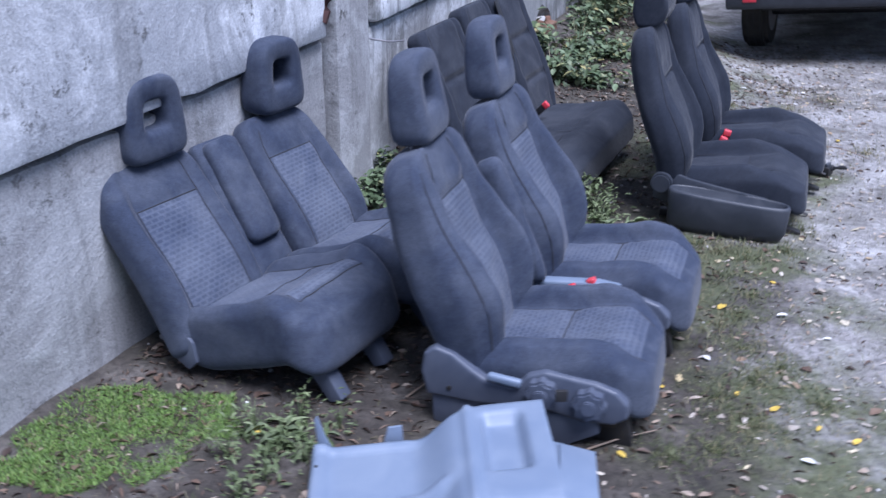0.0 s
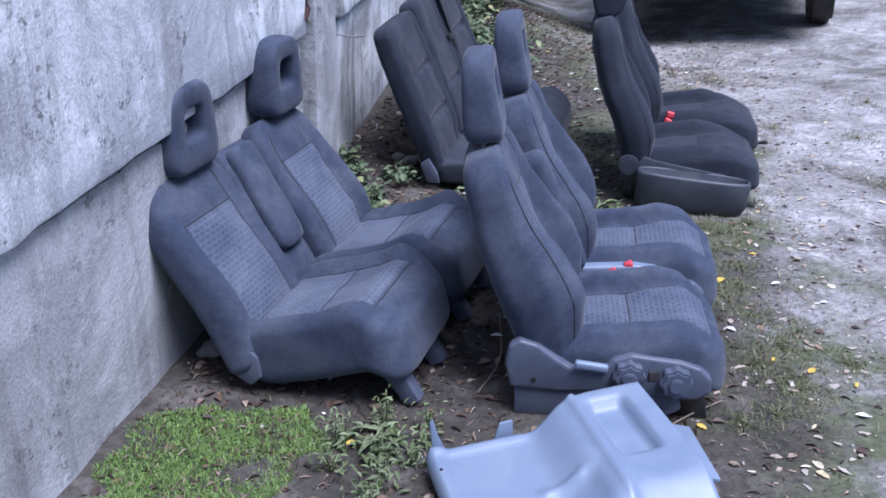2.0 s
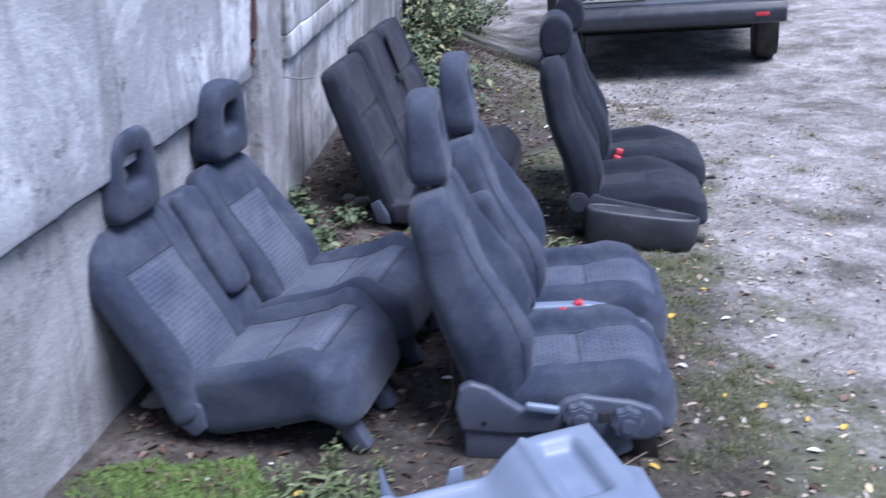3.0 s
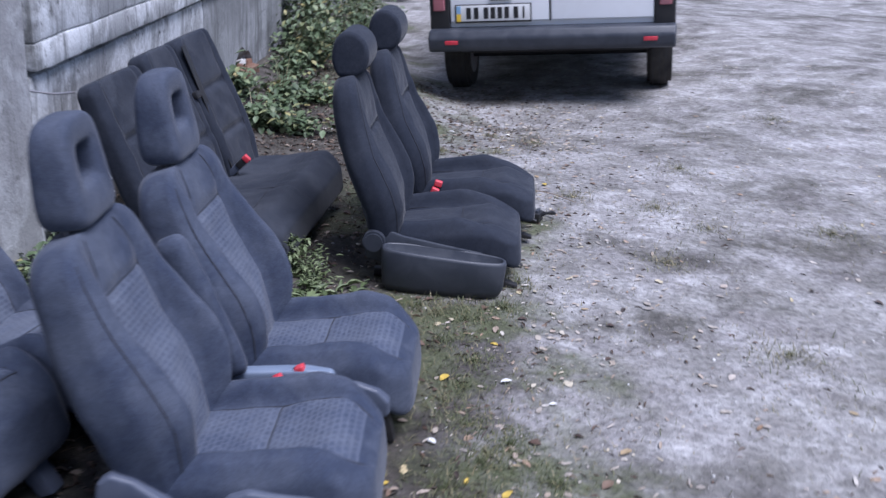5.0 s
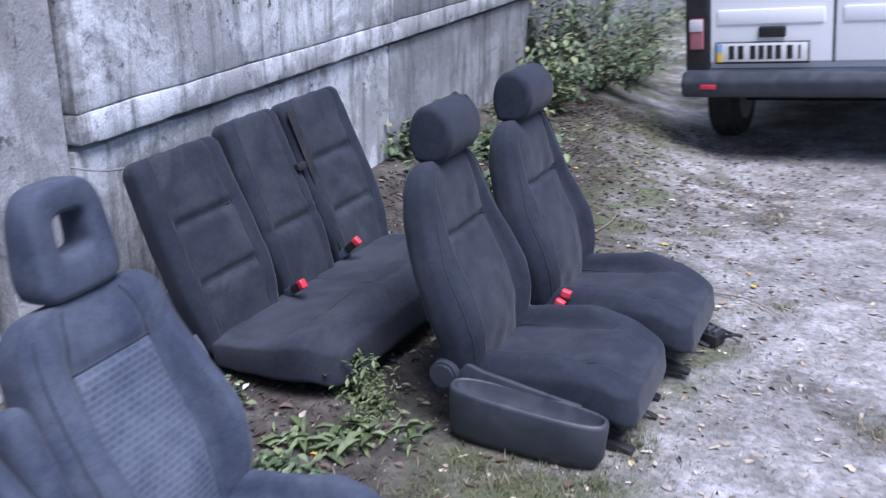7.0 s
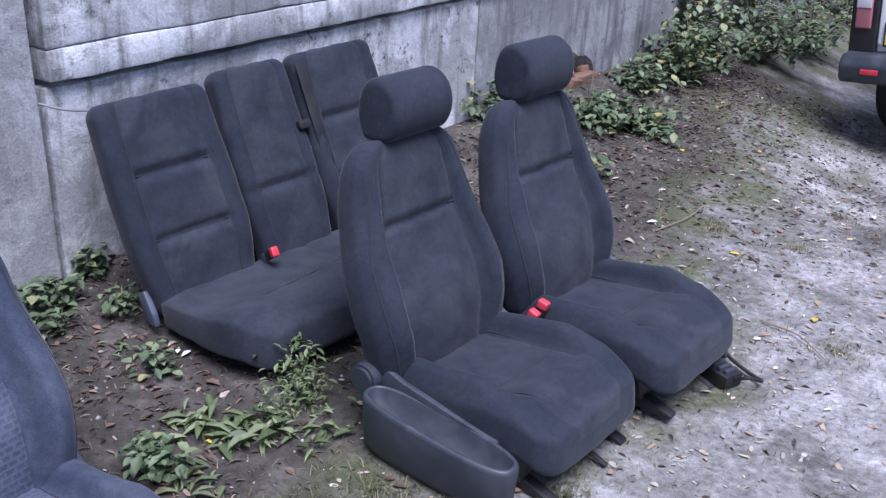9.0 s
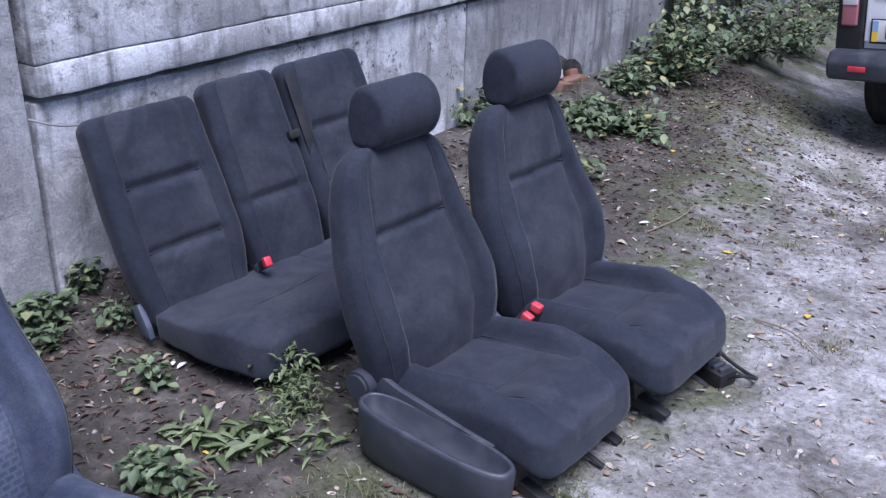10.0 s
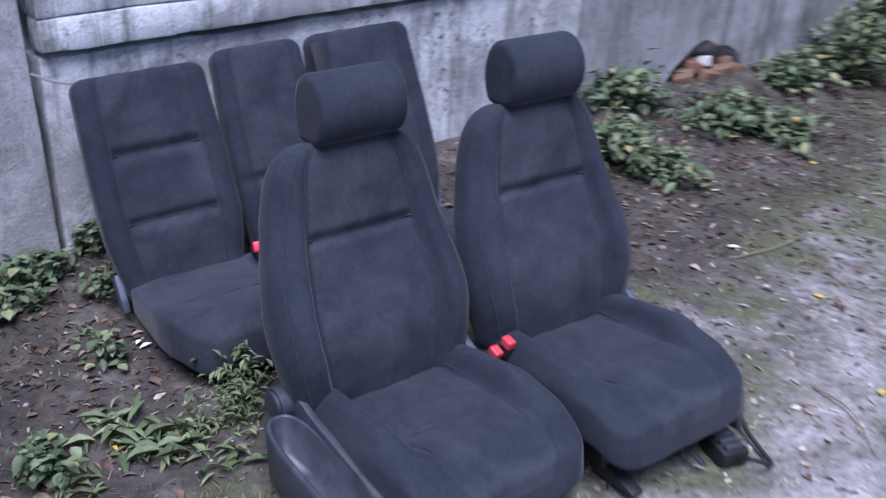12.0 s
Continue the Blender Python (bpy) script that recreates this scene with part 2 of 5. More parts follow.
def holed_headrest(parent, m, w=0.25, h=0.22, d=0.055, material=None):
    """A headrest with an oblong hole: a padded ring, thicker below."""
    n, k = 48, 20
    verts, faces = [], []

    def rr(t, a, b, p):
        c, s = math.cos(t), math.sin(t)
        r = (abs(c / a) ** p + abs(s / b) ** p) ** (-1 / p)
        return Vector((r * c, r * s))

    hole_up = 0.012
    for i in range(n):
        t = 2 * math.pi * i / n
        o = rr(t, w / 2, h / 2, 3.4 if math.sin(t) > 0 else 6.0)
        q = rr(t, w * 0.19, h * 0.165, 5.0) + Vector((0, hole_up))
        taper = 1 - 0.10 * step(o.y, -h / 2, h / 2)
        for j in range(k):
            f = 2 * math.pi * j / k
            cs, sn = math.cos(f), math.sin(f)
            ca = math.copysign(abs(cs) ** 0.48, cs)
            sa = math.copysign(abs(sn) ** 0.5, sn)
            p = q.lerp(o, 0.5 + 0.5 * ca)
            dz = d * sa * (0.85 + 0.25 * step(-p.y, -h / 2, h / 2))
            verts.append(m @ Vector((p.x * taper, p.y + h / 2, dz + 0.35 * (p.y / h) ** 2 * 0.05)))
    for i in range(n):
        for j in range(k):
            a, b = i * k + j, i * k + (j + 1) % k
            c, e = ((i + 1) % n) * k + (j + 1) % k, ((i + 1) % n) * k + j
            faces.append((a, b, c, e))
    me = bpy.data.meshes.new("headrest")
    me.from_pydata(verts, [], faces)
    me.materials.append(material)
    return link_mesh("headrest", me, parent)


def tub(x0, x1, y0, y1, top, low, wall):
    """An open moulded bin with rounded ends: sloping top, a flat rim and a sunk floor."""
    n, verts, faces = 48, [], []
    cx, cy, a, b = (x0 + x1) / 2, (y0 + y1) / 2, (x1 - x0) / 2, (y1 - y0) / 2
    rings = ((0.022, None, 0.0), (0.006, None, 0.03), (0.0, 0.012, 0), (0.003, 0.003, 0), (0.008, 0.0, 0), (wall - 0.003, 0.0, 0), (wall, 0.004, 0), (wall + 0.006, 0.10, 0))
    for inset, drop, rise in rings:
        for i in range(n):
            t = 2 * math.pi * i / n
            c, s = math.cos(t), math.sin(t)
            p = 3.0
            r = (abs(c) ** p + abs(s) ** p) ** (-1 / p)
            x, y = cx + (a - inset) * r * c, cy + (b - inset) * r * s
            verts.append((x, y, low(x) + rise if drop is None else top(x) - drop))
    for k in range(len(rings) - 1):
        for i in range(n):
            j = (i + 1) % n
            faces.append((k * n + i, k * n + j, (k + 1) * n + j, (k + 1) * n + i))
    faces.append(tuple(range(n))[::-1])
    faces.append(tuple((len(rings) - 1) * n + i for i in range(n)))
    me = bpy.data.meshes.new("side_bin")
    me.from_pydata(verts, [], faces)
    return me


def buckle(parent, p, rz=0.0, lean=20, stalk=0.10):
    """A belt buckle on its stalk, with a red push button."""
    m = Matrix.Translation(p) @ pose(0, 0, 0, 0, lean, rz)
    st = part("belt_stalk", box(0.03, 0.008, stalk, m @ Matrix.Translation((0, 0, stalk / 2)), 0.003), BLUE_PL, parent)
    head = part("buckle", box(0.030, 0.020, 0.05, m @ Matrix.Translation((0, 0, stalk + 0.015)), 0.005), BLACK_PL, parent)
    part("button", box(0.033, 0.025, 0.026, m @ Matrix.Translation((0, 0, stalk + 0.046)), 0.006, 3), RED_PL, head, "red push button")
    return head


# ---- wall ----
WALL_A = G @ pose(0, 0, 0, 0, 0, -19.8) @ Matrix.Translation((-1.705, 0, 0)) @ pose(0, 0, 0, 1.9, 0.5, 0)
WALL_B = G @ pose(0, 0, 0, 0, 0, -15.5) @ Matrix.Translation((-1.36, 0, 0)) @ pose(0, 0, 0, 0.6, -0.5, 0)


def concrete(name, base, white, dark, dirt=0.5):
    """Weathered concrete: flaking whitewash, run-down streaks, black lichen spots and pitted relief."""
    m, nt, b = mat(name, 0.92)
    v = coords(nt)
    flake = noise_tex(nt, v, 2.2, 9, 0.72, 0.35)
    col = mix(nt, ramp(nt, flake, gray(0.47, 0.56)), base, white)
    col = mix(nt, ramp(nt, noise_tex(nt, v, 0.7, 3, 0.5), [(0.35, (0, 0, 0)), (0.7, (0.55, 0.55, 0.55))]), col, base)
    mp = node(nt, "ShaderNodeMapping")
    mp.inputs["Scale"].default_value = (5, 6, 0.6)
    nt.links.new(v, mp.inputs["Vector"])
    streak = ramp(nt, noise_tex(nt, mp.outputs[0], 1.6, 6, 0.65, 0.3), gray(0.50, 0.68))
    col = mix(nt, math_n(nt, "MULTIPLY", streak, dirt), col, dark)
    patch = ramp(nt, noise_tex(nt, v, 3.5, 4, 0.6), gray(0.48, 0.62))
    spots = ramp(nt, noise_tex(nt, v, 26, 8, 0.8), gray(0.54, 0.60))
    col = mix(nt, math_n(nt, "MULTIPLY", math_n(nt, "MULTIPLY", spots, patch), min(1, dirt * 1.7)), col, tuple(c * 0.6 for c in dark))
    fine = noise_tex(nt, v, 130, 4, 0.7)
    col = mix(nt, 1.0, col, ramp(nt, fine, [(0.3, (0.70, 0.70, 0.70)), (0.7, (1.18, 1.18, 1.18))]), "MULTIPLY")
    nt.links.new(col, b.inputs["Base Color"])
    hgt = math_n(nt, "ADD", math_n(nt, "MULTIPLY", flake, 1.6), math_n(nt, "ADD", math_n(nt, "MULTIPLY", fine, 0.2), math_n(nt, "MULTIPLY", noise_tex(nt, v, 9, 8, 0.62), 0.55)))
    bump(nt, b, hgt, 0.42, 0.022)
    return m


CONC = concrete("whitewashed_concrete", (0.42, 0.435, 0.46), (0.80, 0.82, 0.85), (0.15, 0.15, 0.15), 0.5)
CONC_LOW = concrete("bare_concrete", (0.34, 0.34, 0.345), (0.52, 0.53, 0.54), (0.13, 0.13, 0.125), 0.5)
CONC_DIRTY = concrete("dirty_concrete", (0.38, 0.385, 0.39), (0.74, 0.76, 0.78), (0.07, 0.073, 0.068), 0.75)
CONC_OLD = concrete("old_grey_concrete", (0.24, 0.245, 0.25), (0.40, 0.41, 0.42), (0.06, 0.063, 0.058), 0.8)


def rough_block(x0, x1, y0, y1, z0, z1, amp=0.006, cell=0.09):
    """A concrete block with uneven faces and chipped edges, in the wall's frame (x out, y along, z up)."""
    bm = box(x1 - x0, y1 - y0, z1 - z0, Matrix.Translation(((x0 + x1) / 2, (y0 + y1) / 2, (z0 + z1) / 2)), 0.012, 2)
    cuts = [e for e in bm.edges if abs(e.verts[0].co.y - e.verts[1].co.y) > 0.5]
    bmesh.ops.subdivide_edges(bm, edges=cuts, cuts=max(1, int((y1 - y0) / cell)), use_grid_fill=True)
    cuts = [e for e in bm.edges if abs(e.verts[0].co.z - e.verts[1].co.z) > 0.3]
    bmesh.ops.subdivide_edges(bm, edges=cuts, cuts=max(1, int((z1 - z0) / cell)), use_grid_fill=True)
    for v in bm.verts:
        q = v.co * 5
        v.co += amp * Vector((noise.noise(q), noise.noise(q + Vector((9, 0, 0))) * 0.4, noise.noise(q * 2.5 + Vector((0, 7, 0)))))
    return bm


LEDGE = 0.59
FAR_LEDGE = 0.69
TOP = 2.6
wall = thing("wall_near", WALL_A, "weathered whitewashed precast concrete panel wall", "wall", kind="structure")
for a, b in ((-6.0, 0.15), (0.36, 3.56)):
    part("panel", rough_block(-0.16, 0.0, a, b, LEDGE + 0.012, TOP, 0.012), CONC, wall)
    part("plinth", rough_block(-0.20, -0.03, a - 0.05, b + 0.02, -0.4, LEDGE - 0.012, 0.008), CONC_LOW, wall)
    part("core", box(0.06, b - a, 0.2, Matrix.Translation((-0.20, (a + b) / 2, LEDGE)), 0), CONC_LOW, wall)
part("post", rough_block(-0.30, 0.035, 0.15, 0.36, -0.4, TOP + 0.1, 0.004), CONC_LOW, wall)
part("post", rough_block(-0.30, 0.015, 3.61, 3.885, -0.4, TOP + 0.1, 0.004), CONC_LOW, wall)
part("joint_strip", tube([(-0.02, 3.545, 0.66), (-0.012, 3.575, 0.74), (-0.012, 3.585, 1.0), (-0.015, 3.585, 2.5)], 0.026, 10, 3), RUST, wall, "rusty red iron strip in the joint")
far = thing("wall_far", WALL_B, "weathered streaked precast concrete panel wall", "wall", kind="structure")
for a, b in ((4.02, 6.35), (6.36, 9.9), (9.97, 13.5), (13.57, 18.0)):
    part("panel", rough_block(-0.16, -0.01, a, b, FAR_LEDGE + (0.088 if a < 7 else 0), TOP, 0.008), CONC_DIRTY if a < 5 else CONC_OLD, far)
    part("plinth", rough_block(-0.20, -0.04, a, b, -0.4, FAR_LEDGE - (0.036 if a < 7 else 0.012), 0.008), CONC_DIRTY if a < 5 else CONC_OLD, far)
    part("core", box(0.06, b - a, 0.2, Matrix.Translation((-0.20, (a + b) / 2, FAR_LEDGE)), 0), CONC_LOW, far)
# broken-out hollow at the foot of the second panel
plinth = next(ob for ob in far.children if ob.name.startswith("plinth") and max(v.co.y for v in ob.data.vertices) < 10 and min(v.co.y for v in ob.data.vertices) > 6.2)
bm = bmesh.new()
bmesh.ops.create_icosphere(bm, subdivisions=3, radius=1)
for v in bm.verts:
    v.co *= 1 + 0.22 * noise.noise(v.co * 1.7)
    v.co = Vector((0.02 + 0.17 * v.co.x, 7.33 + 0.32 * v.co.y, 0.01 + 0.25 * v.co.z))
cutter = part("cutter", bm, CONC_LOW, far)
cut = plinth.modifiers.new("hollow", "BOOLEAN")
cut.object = cutter
bpy.context.view_layer.update()
hollowed = bpy.data.meshes.new_from_object(plinth.evaluated_get(bpy.context.evaluated_depsgraph_get()))
plinth.modifiers.clear()
plinth.data = hollowed
bpy.data.objects.remove(cutter)
part("ledge", rough_block(-0.10, -0.008, 4.02, 9.9, FAR_LEDGE - 0.014, FAR_LEDGE + 0.086, 0.004, 0.05), CONC_DIRTY, far)

for w in (wall, far):
    for ob in w.children:
        ob.data.set_sharp_from_angle(angle=radians(22))

# ---- ground ----
SL = math.tan(radians(SLOPE))


def ground_z(x, y):
    k = x if x < 5 else 5 + 6 * math.tanh((x - 5) / 6)
    k = k if k > -3 else -3
    z = -SL * k
    o, q = 0.9636 * x - 0.2672 * y + 1.36, 0.2672 * x + 0.9636 * y
    z += 0.13 * math.exp(-(max(0, o) / 0.30) ** 2) * min(1, max(0, (q - 3.7) / 0.8))
    w = min(1, max(0, (y - 5.8) / 1.4)) * min(1, max(0, (x - 1.6) / 0.8))
    z += w * max(-0.22, min(0.2, 0.115 * (x - 4.05)))
    near = 1 / (1 + (x * x + (y - 4) ** 2) / 200)
    return z + near * (0.010 * noise.noise(Vector((x * 1.3, y * 1.3, 0))) + 0.008 * noise.noise(Vector((x * 5, y * 5, 3))))


def ground_mesh():
    def axis(lo, hi, c0, c1, st):
        mid = list(np.arange(c0, c1 + st / 2, st))
        left = [c0 - (c0 - lo) * (i / 14) ** 2.4 for i in range(14, 0, -1)]
        right = [c1 + (hi - c1) * (i / 14) ** 2.4 for i in range(1, 15)]
        return left + mid + right
    xs, ys = axis(-400, 400, -2.5, 9, 0.05), axis(-200, 900, 0.5, 13, 0.05)
    nx = len(xs)
    verts = [(x, y, ground_z(x, y)) for y in ys for x in xs]
    faces = [(j * nx + i, j * nx + i + 1, (j + 1) * nx + i + 1, (j + 1) * nx + i) for j in range(len(ys) - 1) for i in range(nx - 1)]
    me = bpy.data.meshes.new("ground")
    me.from_pydata(verts, [], faces)
    return me


def soil():
    m, nt, b = mat("trampled_soil", 0.95)
    v = world_pos(nt)
    sep = nt.nodes.new("ShaderNodeSeparateXYZ")
    nt.links.new(v, sep.inputs[0])
    # distance from the wall: bare dark soil near it, pale trodden dust on the drive
    dist = math_n(nt, "ADD", math_n(nt, "MULTIPLY", sep.outputs[0], 0.95), math_n(nt, "MULTIPLY", sep.outputs[1], -0.12))
    wob = math_n(nt, "MULTIPLY", math_n(nt, "SUBTRACT", noise_tex(nt, v, 1.1, 5, 0.6), 0.5), 1.8)
    dd = math_n(nt, "SUBTRACT", math_n(nt, "ADD", dist, wob), 0.90)
    pale_zone = ramp(nt, math_n(nt, "ADD", math_n(nt, "MULTIPLY", dd, 0.25), 0.5), gray(0.38, 0.52))
    fine = noise_tex(nt, v, 38, 6, 0.7)
    mid = noise_tex(nt, v, 6, 6, 0.65, 0.15)
    dark = ramp(nt, mid, [(0.3, (0.028, 0.024, 0.021)), (0.52, (0.062, 0.053, 0.046)), (0.72, (0.14, 0.126, 0.115))])
    pale = ramp(nt, mid, [(0.3, (0.23, 0.215, 0.21)), (0.5, (0.33, 0.318, 0.315)), (0.72, (0.54, 0.53, 0.535))])
    patch = ramp(nt, noise_tex(nt, v, 1.6, 8, 0.70, 0.3), [(0.38, (0.22, 0.22, 0.22)), (0.50, (0.75, 0.75, 0.75)), (0.60, (1, 1, 1))])
    col = mix(nt, math_n(nt, "MULTIPLY", pale_zone, patch), dark, pale)
    moss = ramp(nt, noise_tex(nt, v, 3.4, 6, 0.7, 0.15), gray(0.40, 0.56))
    strip = ramp(nt, math_n(nt, "ADD", math_n(nt, "MULTIPLY", dd, 0.25), 0.5), [(0.32, (0.08, 0.08, 0.08)), (0.42, (1, 1, 1)), (0.50, (1, 1, 1)), (0.57, (0.15, 0.15, 0.15))])
    col = mix(nt, math_n(nt, "MULTIPLY", math_n(nt, "MULTIPLY", moss, strip), 0.85), col, (0.085, 0.098, 0.042))
    col = mix(nt, 1.0, col, ramp(nt, fine, [(0.28, (0.42, 0.42, 0.42)), (0.5, (1, 1, 1)), (0.75, (1.55, 1.55, 1.55))]), "MULTIPLY")
    nt.links.new(col, b.inputs["Base Color"])
    bump(nt, b, math_n(nt, "ADD", fine, math_n(nt, "MULTIPLY", mid, 0.6)), 0.8, 0.022)
    return m


SOIL = soil()
gm = ground_mesh()
gm.materials.append(SOIL)
tagged(link_mesh("ground", gm), "trodden yard of dark soil and pale dust", "ground", kind="structure")


# ---- velour front seats ----
def velour_front_seat(m, label, outer=True, lean=20.5, tall=0.59, reach=0.485):
    """A reclined bucket seat with a holed headrest and a plastic side valance; the inner one has a fold-up armrest."""
    s = thing("car_seat", m, label, "car seat", "velour front seats")
    bf = back_frame(A_BX, A_BZ, lean)
    L = tall

    def half(v):
        return 0.212 + 0.032 * bell(v, 0.40, 0.28) - 0.014 * step(v, 0.80, 1.0)

    def relief(u, v):
        a = abs(u)
        r = 0.085 * step(a, 0.54, 0.72) * (1 - 0.45 * step(a, 0.84, 1.0)) * bell(v, 0.36, 0.36)
        r -= 0.010 * bell(a, 0.535, 0.045) * step(v, 0.02, 0.1) * (1 - step(v, 0.80, 0.94))
        r -= 0.007 * bell(v, 0.765, 0.022) * (1 - step(a, 0.5, 0.54))
        r += 0.012 * bell(v, 0.25, 0.25) * (1 - a)
        r -= 0.016 * step(v, 0.80, 1) * (1 - a * a)
        return r

    def slot(u, v):
        return 1 if abs(u) < 0.525 and 0.03 < v < 0.765 else 0

    pad("backrest", s, bf, half, L, 0.040, lambda v: 0.088 + 0.016 * bell(v, 0.35, 0.45), relief, [BLUE, BLUE_PAT], slot, lambda v: 0.022 * bell(v, 0.25, 0.3) + 0.012 * step(v, 0.6, 1.0), pu=4.2, pv=7, nu=64, nv=64, corner=(0.04, 0.07),
        seams=([(-0.535, 0.03), (-0.535, 0.76), (-0.46, 0.97)], [(0.535, 0.03), (0.535, 0.76), (0.46, 0.97)], [(-0.53, 0.765), (0.53, 0.765)], [(-0.90, 0.05), (-0.90, 0.93)], [(0.90, 0.05), (0.90, 0.93)]))
    holed_headrest(s, bf @ Matrix.Translation((0.022 if outer else 0.0, L + 0.004, -0.005)) @ pose(0, 0, 0, A_HT, 0, 0), A_HW, A_HH, 0.047, BLUE)
    for x in (-0.055, 0.055):
        part("headrest_post", tube([bf @ Vector((x, L - 0.05, -0.01)), bf @ Vector((x, L + 0.05, -0.005))], 0.006, 8, 0), STEEL, s)

    cf = seat_frame(-0.17, A_CZ, 8)

    def chalf(v):
        return 0.218 + 0.012 * bell(v, 0.6, 0.3) - 0.012 * step(v, 0.8, 1)

    def crelief(u, v):
        a = abs(u)
        r = 0.050 * step(a, 0.56, 0.72) * (1 - 0.45 * step(a, 0.86, 1.0)) * (1 - 0.85 * step(v, 0.62, 0.95)) * step(v, 0.0, 0.15)
        r -= 0.009 * bell(a, 0.565, 0.045) * (1 - step(v, 0.93, 1.0))
        r -= 0.007 * bell(v, 0.50, 0.025) * (1 - step(a, 0.52, 0.56))
        r += 0.016 * bell(v, 0.80, 0.18)
        return r

    pad("cushion", s, cf, chalf, reach, 0.050, lambda v: 0.075 + 0.03 * v, crelief, [BLUE, BLUE_PAT], lambda u, v: 1 if abs(u) < 0.555 and v < 0.93 else 0, lambda v: -0.045 * step(v, 0.80, 1.0), pu=5, pv=7, nu=64, nv=64, corner=(0.03, 0.085),
        seams=([(-0.565, 0.05), (-0.565, 0.95)], [(0.565, 0.05), (0.565, 0.95)], [(-0.55, 0.50), (0.55, 0.50)]))
    # side valance with lever and two dials, on the outer side
    sill = [(-0.250, 0.085), (-0.268, 0.15), (-0.260, 0.205), (-0.232, 0.226), (-0.185, 0.214), (-0.13, 0.176), (-0.085, 0.150), (-0.02, 0.148), (0.01, 0.188), (0.055, 0.206), (0.12, 0.200), (0.18, 0.196),
            (0.235, 0.180), (0.266, 0.150), (0.268, 0.112), (0.235, 0.088), (0.15, 0.082), (0.08, 0.095), (-0.02, 0.092), (-0.12, 0.082)]
    for side in (-1, 1):
        y0, y1 = sorted((side * 0.208, side * 0.246))
        val = part("side_valance", slab(sill, y0, y1, 0.010, seg=3), BLUE_PL, s, "blue-grey moulded plastic side panel")
        if side < 0:
            part("recline_lever", box(0.088, 0.02, 0.024, Matrix.Translation((-0.045, -0.250, 0.168)) @ pose(0, 0, 0, 0, 5, 0), 0.009, 3), COVER_PL, val, "pale worn plastic lever")
            for x, z in ((0.052, 0.152), (0.172, 0.145)):
                k = part("dial", disc(0.040, 0.044, Matrix.Translation((x, -0.256, z)) @ pose(0, 0, 0, 90, 0, 0), 64, 0.006, 0.07), BLUE_PL, val)
                part("dial_cap", disc(0.020, 0.012, Matrix.Translation((x, -0.281, z)) @ pose(0, 0, 0, 90, 0, 0), 20, 0.003), BLUE_PL, k)
            part("screw_cap", disc(0.007, 0.006, Matrix.Translation((-0.19, -0.247, 0.115)) @ pose(0, 0, 0, 90, 0, 0), 14, 0.002), BLACK_PL, val)
            part("rail_cover", slab([(-0.235, 0.0), (-0.24, 0.085), (0.19, 0.09), (0.20, 0.05), (0.12, 0.0)], -0.236, -0.206, 0.008), BLUE_PL, s)
    part("seat_pan", box(0.42, 0.40, 0.06, Matrix.Translation((0.03, 0, 0.075)), 0.02), BLACK_PL, s)
    for y in (-0.17, 0.17):
        part("rail", box(0.46, 0.035, 0.05, Matrix.Translation((0.0, y, 0.024)), 0.004), BLACK_PL, s)
        part("rail_foot", slab([(0.20, 0.0), (0.20, 0.10), (0.25, 0.10), (0.27, 0.05), (0.28, 0.0)], y - 0.02, y + 0.02, 0.005), BLACK_PL, s)
    if outer:
        grip = [(-0.16, 0.175), (-0.14, 0.210), (-0.02, 0.222), (0.10, 0.235), (0.165, 0.234), (0.178, 0.215), (0.14, 0.196), (0.0, 0.178)]
        part("inner_grip", slab(grip, 0.262, 0.305, 0.010, seg=3), COVER_PL, s, "pale grey plastic side grip")
    else:
        pad("armrest", s, bf @ Matrix.Translation((-0.262, 0.06, 0.045)) @ pose(0, 0, 0, -4, 0, 2), lambda v: 0.030 + 0.006 * step(v, 0.2, 0.8), 0.40, 0.045, 0.040, lambda u, v: 0.0, [BLUE], pu=2.6, pv=5, nu=16, nv=24, label="folded-up velour armrest")
    buckle(s, (-0.05, 0.235 if outer else -0.235, 0.17), 0, 62, 0.05)
    return s


